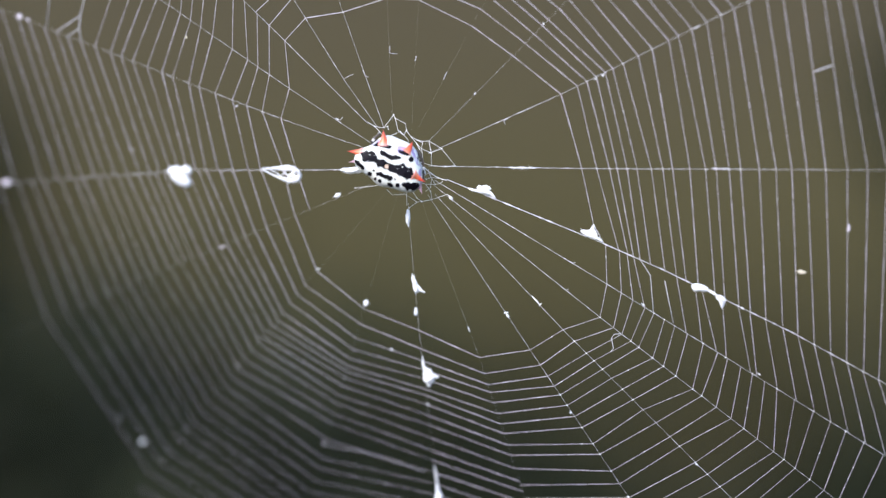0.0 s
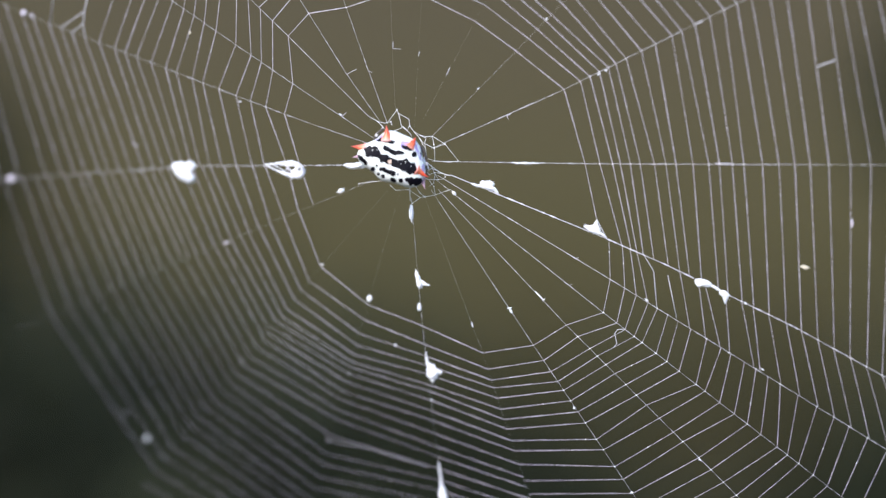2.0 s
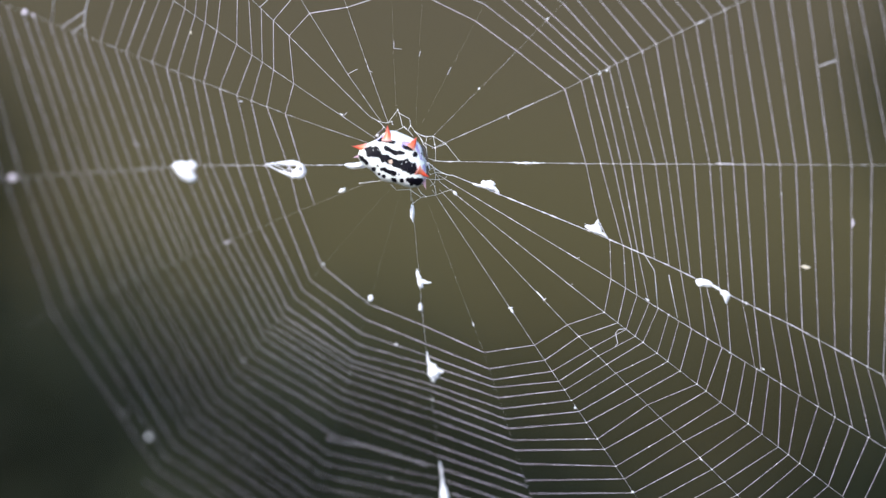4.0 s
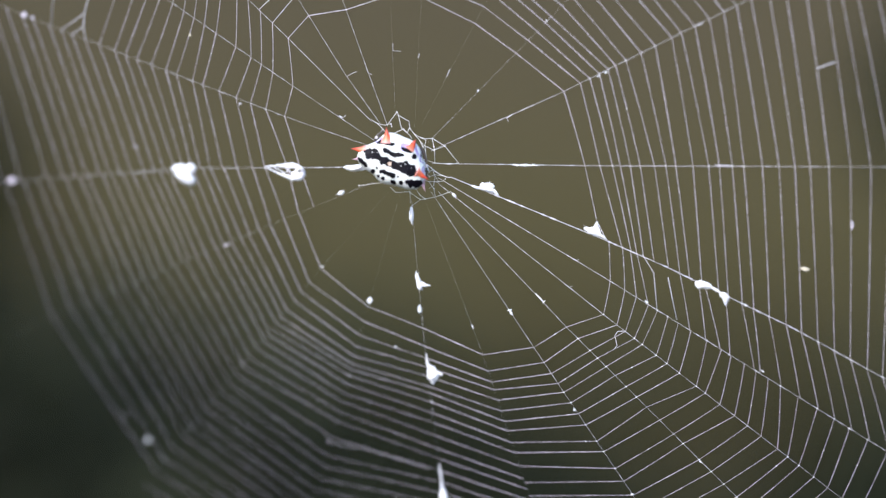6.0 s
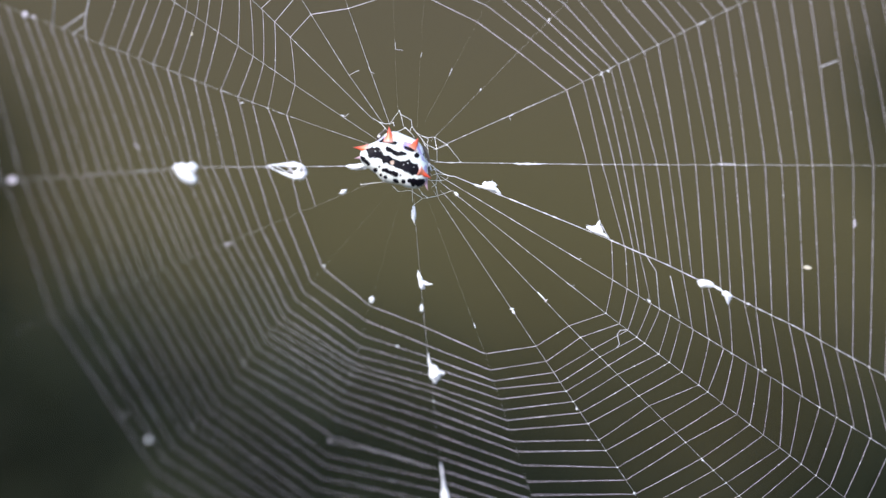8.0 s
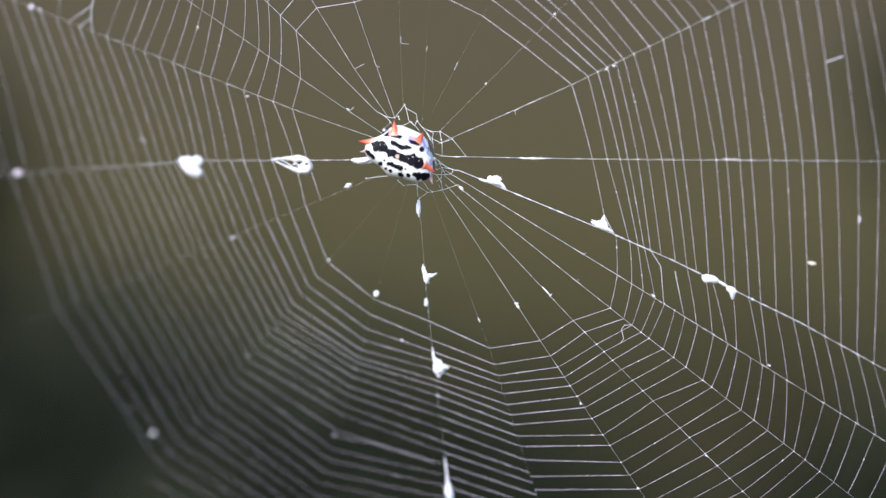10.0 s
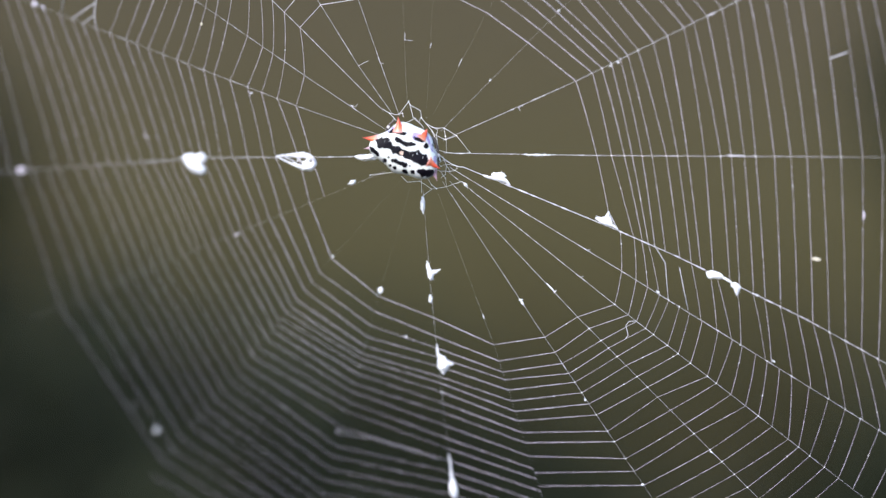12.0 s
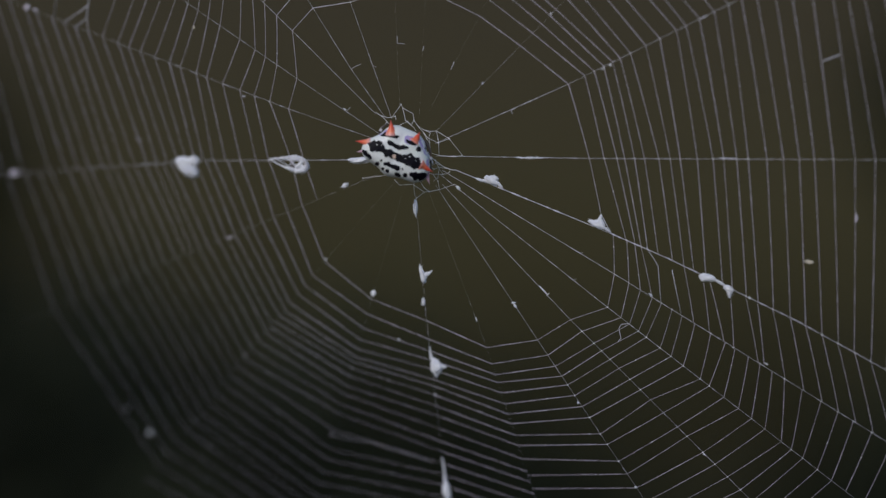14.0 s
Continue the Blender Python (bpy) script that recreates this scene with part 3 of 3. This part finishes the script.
strand("loose_thread", ((-10.7, 6.5), (-10.2, 6.5), (-9.8, 6.9)), 0.03)
strand("loose_thread", ((1.0, 15.7), (0.8, 15.0)), 0.043)
strand("loose_thread", ((13.9, 7.0), (13.3, 6.7), (13.5, 6.2)), 0.043)
strand("loose_thread", ((-50.0, 20.3), (-54.2, 17.7)), 0.06)
strand("loose_thread", ((-47.7, 26.2), (-49.1, 22.7), (-50.0, 20.3), (-50.4, 18.4), (-52.5, 17.0)), 0.068)
strand("loose_thread", ((-50.4, 18.4), (-50.3, 16.4)), 0.051)
strand("loose_thread", ((-53.7, 25.9), (-54.9, 22.5), (-55.8, 18.3)), 0.051)
strand("loose_thread", ((56.8, 13.9), (59.2, 14.8)), 0.068)
strand("loose_thread", ((29.7, -23.5), (28.7, -23.6), (28.3, -24.2), (28.6, -25.6), (28.2, -26.1)), 0.043)
strand("loose_thread", ((-16.4, -43.7), (-13.8, -44.0), (-10.3, -44.2), (-4.9, -45.3), (-0.5, -46.3)), 0.018)
strand("loose_thread", ((25.9, -7.9), (27.3, -10.6)), 0.043)
strand("loose_thread", ((32.3, -12.5), (33.1, -13.8), (33.9, -15.1), (34.1, -17.7), (34.3, -20.3)), 0.038)
strand("loose_thread", ((35.9, -15.7), (36.5, -18.8), (37.1, -21.8)), 0.038)


# ---- the spider ----
ABDOMEN_TILT = 22.0
SPIDER_LOCAL = VIEW.to_3x3().to_4x4() @ Matrix.Translation((-3.05 * MM, -3.5 * MM, 0.55 * MM)) @ Matrix.Rotation(radians(ABDOMEN_TILT), 4, "Y")
SPIDER_POSE = Matrix.Translation(HUB) @ SPIDER_LOCAL
spider = tagged(empty("spiny_orb_weaver", SPIDER_POSE),
                "white spiny spider with black bands and red spines, on its web", "spider")


def rim(a):
    """The outline of the abdomen by the angle, in mm: a rounded hexagon fitted to its outline in the camera's view,
    drawn out where the side spines stand.
    """
    return (4.10 + 0.32 * math.cos(a) - 0.15 * math.sin(a) + 0.60 * math.cos(2 * a) - 0.01 * math.sin(2 * a)
            + 0.01 * math.cos(3 * a) - 0.38 * math.sin(3 * a) + 0.05 * math.cos(4 * a) + 0.04 * math.sin(4 * a)
            - 0.07 * math.cos(5 * a) - 0.28 * math.sin(5 * a) - 0.03 * math.cos(6 * a) + 0.02 * math.sin(6 * a))


def back(x, z):
    """The height of the shell's back, towards the viewer, at (x, z) in mm."""
    a = math.atan2(z, x)
    q = min(1.0, math.hypot(x, z) / rim(a))
    swell = 1.75 * (1 - q ** 4.0) ** 0.5
    return swell - 0.10 * math.exp(-((x / 0.5) ** 2)) + 0.10 * math.sin(2.2 * x) * math.sin(1.7 * z) * (1 - q)


def shell():
    bm = bmesh.new()
    n, rows = 64, 18
    for sign in (-1, 1):
        top = bm.verts.new((0, (-back(0, 0) if sign < 0 else 1.2) * MM, 0))
        prev = None
        for i in range(1, rows + 1):
            q = math.sin(0.5 * math.pi * i / rows)
            ring = []
            for k in range(n):
                a = 2 * math.pi * k / n
                r = rim(a) * q
                x, z = r * math.cos(a), r * math.sin(a)
                y = -back(x, z) if sign < 0 else 1.2 * math.sqrt(max(0, 1 - q * q))
                ring.append(bm.verts.new((x * MM, y * MM, z * MM)))
            for k in range(n):
                if prev:
                    bm.faces.new((prev[k], prev[(k + 1) % n], ring[(k + 1) % n], ring[k]))
                else:
                    bm.faces.new((top, ring[(k + 1) % n], ring[k]))
            prev = ring
    bmesh.ops.remove_doubles(bm, verts=bm.verts, dist=1e-6)
    bmesh.ops.recalc_face_normals(bm, faces=bm.faces)
    return part("abdomen", bm, SHELL, spider, "glossy white shell")


def patch(name, line, widths, parent, mat=BLACK, ragged=0.6, lift=0.035):
    """A marking that lies on the back along line (x, z in mm), as wide as widths, with a wavy edge."""
    bm = bmesh.new()
    pts = [Vector((x, 0, z)) for x, z in line]
    cols = []
    n = 12 * (len(pts) - 1)
    for i in range(n + 1):
        u = i / n * (len(pts) - 1)
        k = min(int(u), len(pts) - 2)
        f = u - k
        f2 = f * f * (3 - 2 * f)
        c = pts[k].lerp(pts[k + 1], f)
        w = 1.15 * (widths[k] + (widths[k + 1] - widths[k]) * f2)
        d = (pts[k + 1] - pts[k]).normalized()
        side = Vector((-d.z, 0, d.x))
        end = min(1, min(i, n - i) / (n * 0.10)) ** 0.5
        lo = w * end * (1 + ragged * noise.noise(Vector((u * 1.5, 3, c.x * 0.8))))
        hi = w * end * (1 + ragged * noise.noise(Vector((u * 1.4, 9, c.z * 0.8))))
        col = []
        for m in range(5):
            p = c + side * (-lo + (lo + hi) * m / 4) * 0.5
            a = math.atan2(p.z, p.x)
            r = math.hypot(p.x, p.z)
            if r > rim(a) * 0.985:
                p *= rim(a) * 0.985 / r
            col.append(bm.verts.new((p.x * MM, (-back(p.x, p.z) - lift) * MM, p.z * MM)))
        cols.append(col)
    for a, b in zip(cols, cols[1:]):
        for m in range(4):
            bm.faces.new((a[m], a[m + 1], b[m + 1], b[m]))
    bmesh.ops.recalc_face_normals(bm, faces=bm.faces)
    return part(name, bm, mat, parent)


def spine(base, tip, width, mat, label):
    """A curved thorn from base to tip (x, depth, z in mm)."""
    b, t = Vector(base), Vector(tip)
    tall = (t - b).length
    turn = (t - b).to_track_quat("Z", "Y").to_matrix().to_4x4()
    bm = bmesh.new()
    n = 10
    line, radii = [], []
    for i in range(n + 1):
        u = i / n
        line.append(Vector((0.05 * tall * math.sin(math.pi * u), 0, tall * u)) * MM)
        radii.append(max(0.03, width * (1 - u) ** 1.05 * (1 + 0.4 * (1 - u) ** 3)) * MM)
    tube(bm, line, radii, 12)
    ob = part("spine", bm, mat, spider, label)
    ob.matrix_basis = Matrix.Translation(b * MM) @ turn


def leg(points, thick, bands):
    bm = bmesh.new()
    pts = [Vector(p) * MM for p in points]
    line, radii = [], []
    for k, (p, q) in enumerate(zip(pts, pts[1:])):
        for i in range(5):
            u = i / 5
            line.append(p.lerp(q, u))
            radii.append(thick * MM * (1 - 0.18 * k) * (1 + 0.18 * math.sin(math.pi * u)))
    line.append(pts[-1])
    radii.append(thick * 0.25 * MM)
    tube(bm, line, radii, 8)
    ob = part("leg", bm, LEG, spider, "dark leg with pale bands")
    for k in bands:
        band = bmesh.new()
        p, q = pts[k], pts[k + 1]
        tube(band, [p.lerp(q, 0.25), p.lerp(q, 0.45), p.lerp(q, 0.65)], [thick * MM * (1.16 - 0.18 * k)] * 3, 8)
        part("leg_band", band, PALE_LEG, ob, "pale band")


abdomen = shell()
# lavender shading painted on the shell, then black bands and spots on the back
patch("flank_shade", [(1.85, 3.40), (2.71, 3.03), (3.47, 2.20), (4.26, 1.09)],
      [0.70, 1.25, 1.15, 0.75], abdomen, FLANK_SHADE, 0.45, 0.018)
patch("flank_shade", [(0.35, 2.51), (0.97, 2.19), (1.85, 1.97)],
      [0.53, 1.11, 0.63], abdomen, FLANK_SHADE, 0.4, 0.018)
patch("flank_shade", [(-3.54, 1.22), (-2.81, 1.88), (-2.39, 2.25)],
      [0.37, 0.69, 0.42], abdomen, FLANK_SHADE, 0.4, 0.018)
patch("dark_band", [(-4.25, -0.41), (-3.43, -0.47), (-2.63, -0.32), (-1.82, -0.57), (-0.81, -0.61), (0.19, -0.61), (1.08, -0.70), (1.86, -0.50), (2.53, -0.40), (3.38, -0.54), (4.27, -0.84)],
      [0.58, 1.16, 1.43, 0.95, 1.06, 0.85, 1.06, 1.53, 1.37, 1.16, 0.69], abdomen)
patch("dark_band", [(-1.70, 1.11), (-1.31, 0.78), (-0.63, 0.71), (0.10, 0.67), (0.71, 0.92), (1.40, 1.13)],
      [0.37, 0.63, 0.45, 0.58, 0.53, 0.32], abdomen)
patch("dark_band", [(-2.98, 1.25), (-2.43, 1.64), (-1.76, 1.74), (-0.96, 1.89), (-0.42, 2.11)],
      [0.32, 0.53, 0.48, 0.48, 0.26], abdomen)
patch("dark_band", [(0.55, 2.02), (1.46, 1.90), (2.29, 1.95)],
      [0.32, 0.58, 0.37], abdomen)
patch("dark_spot", [(2.35, 1.32), (2.69, 1.46), (2.98, 1.72)],
      [0.42, 0.79, 0.42], abdomen)
patch("dark_band", [(3.23, 2.67), (3.72, 2.07), (4.08, 1.54)],
      [0.21, 0.42, 0.21], abdomen)
patch("dark_band", [(-4.68, -1.61), (-4.10, -1.77), (-3.51, -2.04), (-2.86, -2.30)],
      [0.37, 0.63, 0.58, 0.32], abdomen)
patch("dark_band", [(2.76, -2.25), (3.65, -2.12), (4.41, -1.89), (5.30, -1.76)],
      [0.48, 0.90, 0.95, 0.79], abdomen)
patch("dark_band", [(-1.13, -2.22), (-0.49, -2.11), (0.15, -2.13), (0.71, -2.11), (1.35, -2.14)],
      [0.42, 0.63, 0.48, 0.63, 0.48], abdomen)
for x, z, w, l in ((-1.91, -2.62, 0.58, 0.63), (-1.54, -1.96, 0.29, 0.32), (-0.94, -2.97, 0.37, 0.42), (-0.23, -3.03, 0.45, 0.58), (1.32, -2.97, 0.48, 0.90), (2.32, -2.63, 0.53, 0.63), (1.66, -1.98, 0.24, 0.26), (4.12, -0.10, 0.26, 0.32)):
    patch("dark_spot", [(x - l / 2, z + 0.08), (x, z), (x + l / 2, z - 0.05)], [w * 0.6, w, w * 0.6], abdomen, ragged=0.4)
patch("pale_spot", [(-0.39, -0.67), (-0.09, -0.78), (0.17, -0.90)],
      [0.25, 0.50, 0.22], abdomen, CREAM, 0.4, 0.055)
# gloss glints painted as specks on the black; the widest is a pale spot
for x, z, w in ((-2.93, -0.17, 0.12), (-2.31, 0.07, 0.09), (-2.10, 0.32, 0.14), (1.49, -0.48, 0.10), (1.96, -0.02, 0.15), (2.94, -0.23, 0.10), (2.39, 1.95, 0.40)):
    patch("glint_speck", [(x - w / 2, z), (x, z + 0.03), (x + w / 2, z)], [w * 0.6, w, w * 0.6], abdomen, SHELL, 0.3, 0.06)
# more lavender shading painted along the right edge
patch("flank_shade", [(4.40, 0.75), (4.62, 0.25), (4.70, -0.35)], [0.25, 0.50, 0.25], abdomen, FLANK_SHADE, 0.3, 0.02)
# six spines: two behind, one large and one small on each flank
spine((-1.62, -0.90, 1.97), (-2.44, -1.20, 3.80), 0.74, RED, "orange-red spine")
spine((1.71, -0.90, 2.20), (1.98, -1.20, 3.80), 0.76, RED, "orange-red spine")
spine((-4.03, -0.45, -0.26), (-6.03, -0.30, -0.78), 0.54, RED, "orange-red spine")
spine((3.75, -0.90, -0.48), (5.75, -1.10, -0.74), 0.70, RED, "orange-red spine")
spine((-4.10, 0.05, -1.45), (-5.26, -0.10, -2.15), 0.42, MAUVE, "small mauve spine")
spine((4.85, -0.05, -1.25), (5.96, -0.30, -2.48), 0.48, MAUVE, "small mauve spine")
# head and legs, tucked away behind the shell
bm = bmesh.new()
blob(bm, (0.4 * MM, 1.3 * MM, -1.7 * MM), (1.3 * MM, 0.9 * MM, 1.2 * MM), 0, rng, 0.06)
part("head", bm, LEG, spider, "dark head under the shell")
for sx in (-1, 1):
    leg([(sx * 0.7, 1.5, -2.0), (sx * 2.0, 1.6, -2.3), (sx * 2.3, 1.2, -2.4), (sx * 1.9, 1.4, -2.9)], 0.28, (1,))
    leg([(sx * 0.9, 1.6, -1.6), (sx * 2.6, 1.7, -1.6), (sx * 2.7, 1.3, -1.9), (sx * 2.6, 1.5, -2.3)], 0.28, (1,))
    leg([(sx * 0.9, 1.6, -1.1), (sx * 2.4, 1.8, 0.0), (sx * 3.2, 1.5, 0.6), (sx * 3.4, 1.5, 1.3)], 0.26, (1,))
leg([(1.5, 1.3, 2.4), (3.10, 0.55, 2.85), (3.95, 0.35, 2.25), (4.55, 0.35, 1.45), (5.00, 0.45, 0.30)], 0.27, (0, 3))
leg([(2.2, 1.6, -0.6), (4.2, 0.9, 0.3), (5.10, 0.4, 0.10), (5.35, 0.4, -0.70)], 0.24, (1,))
leg([(-1.6, 1.3, 1.6), (-3.35, 0.45, 1.60), (-3.15, 0.30, 2.55), (-2.70, 0.35, 3.25)], 0.21, (1,))


# ---- ground and shrub ----
def ground():
    bm = bmesh.new()
    edges = [-300, -120, -50, -20, -10, -6, -4, -3, -2, -1, 0, 1, 2, 3, 4, 6, 10, 20, 50, 120, 300]
    ys = [-300, -100, -30, -10, -4, -2, 0, 1, 2, 3, 4, 5, 6, 7, 8, 9, 10, 11, 12, 13, 14, 16, 20, 30, 60, 120, 300]
    grid = [[bm.verts.new((x, y, 0.06 * noise.noise(Vector((x * 0.35, y * 0.35, 0))))) for x in edges] for y in ys]
    for r, s in zip(grid, grid[1:]):
        for k in range(len(edges) - 1):
            bm.faces.new((r[k], r[k + 1], s[k + 1], s[k]))
    tagged(finish("ground", bm, ground_material()), "olive grass and dry brown soil, painted darker nearby for shade, far out of focus", "ground", kind="structure")


def grass():
    g = random.Random(3)
    bm = bmesh.new()
    for _ in range(4500):
        x, y = g.gauss(0, 1.5), max(3.2, g.gauss(5.4, 0.8))
        z = 0.06 * noise.noise(Vector((x * 0.35, y * 0.35, 0))) - 0.01
        a, h = g.uniform(0, 6.28), g.uniform(0.04, 0.11)
        w = Vector((math.cos(a), math.sin(a), 0)) * g.uniform(0.004, 0.008)
        tilt = Vector((g.uniform(-0.05, 0.05), g.uniform(-0.05, 0.05), h))
        p = Vector((x, y, z))
        v = [bm.verts.new(q) for q in (p - w, p + w, p + w * 0.7 + tilt * 0.6, p - w * 0.7 + tilt * 0.6, p + tilt)]
        bm.faces.new(v[:4])
        bm.faces.new((v[3], v[2], v[4]))
    tagged(finish("grass", bm, GRASS, False), "short olive grass blades, out of focus", "grass", kind="stuff")


def shrub(x, y, top, wide, seed):
    """A dense dark shrub: forked stems from the ground and a crown of small leaves with an uneven outline."""
    g = random.Random(seed)
    bush = tagged(empty("shrub", pose(x, y, 0)), "dark green leafy shrub, out of focus, darkening the view behind the web", "shrub", "shrubs behind the web")
    stems = bmesh.new()
    crown = bmesh.new()
    tips = []
    for k in range(40):
        a, r = g.uniform(0, 6.28), wide * math.sqrt(g.uniform(0.02, 1))
        tip = Vector((math.cos(a) * r, math.sin(a) * r, top * (1 - 0.22 * (r / wide) ** 2) * g.uniform(0.93, 1.0)))
        mid = Vector((tip.x * 0.4 + g.uniform(-0.03, 0.03), tip.y * 0.4 + g.uniform(-0.03, 0.03), tip.z * 0.55))
        foot = Vector((tip.x * 0.12, tip.y * 0.12, -0.02))
        line = [foot.lerp(mid, u / 4) for u in range(4)] + [mid.lerp(tip, u / 4) for u in range(5)]
        tube(stems, line, [0.011 * (1 - 0.09 * i) for i in range(len(line))], 6)
        tips += [(line[i], 0.5 + 0.06 * i) for i in range(3, 9)]
    for p, _ in tips:
        for _ in range(46):
            c = p + Vector((g.gauss(0, 0.05), g.gauss(0, 0.05), g.gauss(-0.045, 0.04)))
            d = Vector((g.uniform(-1, 1), g.uniform(-1, 1), g.uniform(-0.5, 0.7))).normalized()
            n = d.orthogonal()
            n.rotate(Matrix.Rotation(g.uniform(0, 6.28), 3, d))
            l, w = g.uniform(0.03, 0.055), g.uniform(0.011, 0.019)
            v = [crown.verts.new(q) for q in (c, c + d * l * 0.5 + n * w, c + d * l, c + d * l * 0.5 - n * w)]
            crown.faces.new((v[0], v[1], v[2]))
            crown.faces.new((v[0], v[2], v[3]))
    part("stem", stems, TWIG, bush, "brown woody stems")
    part("crown", crown, LEAF, bush, "dark green leaves", False)


ground()
grass()
shrub(-0.32, 2.40, 0.862, 0.40, 5)
shrub(-0.125, 2.50, 0.735, 0.42, 8)
# the last four are added only to darken the edges of the view
shrub(-0.50, 2.45, 0.985, 0.155, 21)
shrub(0.495, 2.55, 0.79, 0.20, 22)
shrub(-0.90, 5.0, 0.76, 0.25, 11)
shrub(0.975, 5.2, 0.87, 0.29, 12)


# ---- what moves ----
def motions():
    # seconds; sway to the right and upwards (steps of STEP mm); degrees by which the web tips, leans and turns; roll of
    # its bowed threads into the camera's view, for the wind's bend, 0 to 1; slant of the loose flap
    SWAY = [(0, 0, 0, 0, 0, 0, 0.02, -45), (0.5, -4.2, -0.3, 0, -0.1, -0.18, 0, -50), (1, -3.9, 0.4, 0, -0.1, -0.16, 0, -48),
            (1.5, 0.7, 3.0, -0.05, -0.04, -0.22, 0.05, -40), (2, 5.8, 8.3, -0.15, 0, -0.3, 0.1, -30), (2.5, 8.3, 10.9, 0.1, -0.07, -0.28, 0.1, -5),
            (3, 8.4, 9.8, 0.3, -0.12, -0.42, 0.02, -5), (3.2, 10.5, 12.2, 0.2, -0.1, -0.42, 0.02, -5),
            (5.3, 1, 1, 0.1, 0.05, -0.5, 0.15, -40), (5.5, 1.8, 2.1, 0.12, 0.04, -0.5, 0.2, -35), (6, 5.9, 4.6, -0.05, -0.05, -0.46, 0.35, -20),
            (6.5, 3.9, 1.1, 0.06, -0.12, -0.52, 0.5, -35), (7, -0.6, -2.8, -0.1, -0.09, -0.36, 0.45, -45), (7.5, 10.5, 3.4, -0.3, 0, -0.28, 0.9, -25),
            (8, 10, 6.6, -0.24, -0.06, -0.1, 0.5, -18), (8.2, 4.2, 0.4, -0.15, -0.03, 0, 0.5, -35),
            (10.3, 25.4, 21.4, -0.35, 0.2, -0.3, 0.7, 10), (10.5, 28.9, 23.2, -0.36, 0.2, -0.3, 0.75, 10), (11, 29.3, 22.1, -0.2, 0.09, -0.24, 1, 5),
            (11.5, 26.8, 22.2, -0.3, 0.12, -0.2, 0.85, 6), (12, 26.3, 23.1, -0.2, 0.09, -0.12, 0.7, 12), (12.5, 25.1, 23.6, -0.25, 0.06, -0.09, 0.6, 14),
            (13, 24.2, 25.2, -0.3, 0.05, -0.14, 0.5, 38), (13.5, 17.5, 22.6, 0, -0.05, -0.03, 0.4, 40), (14, 13.2, 17.7, -0.05, 0, -0.1, 0.3, 22)]
    here, view = Matrix.Translation(HUB), VIEW.to_3x3().to_4x4()
    shift = []
    for t, dx, dz, tip, lean, turn, _, _ in SWAY:
        d = VIEW.to_3x3() @ Vector((dx * STEP * MM, 0, dz * STEP * MM))
        shift.append((t, Matrix.Translation(d) @ here @ view @ pose(0, 0, 0, tip, lean, turn) @ view.inverted() @ here.inverted()))
    walk(web, [(t, m @ WEB_POSE) for t, m in shift])
    walk(spider, [(t, m @ SPIDER_POSE) for t, m in shift])
    walk(flap, [(row[0], Matrix.Translation(flap.location) @ Matrix.Rotation(radians(-row[7]), 4, "Y")) for row in SWAY])
    for ob, m, way in bowed:
        walk(ob, [(row[0], m @ Matrix.Rotation(way * math.asin(row[6]) * 0.95, 4, "X")) for row in SWAY])


motions()
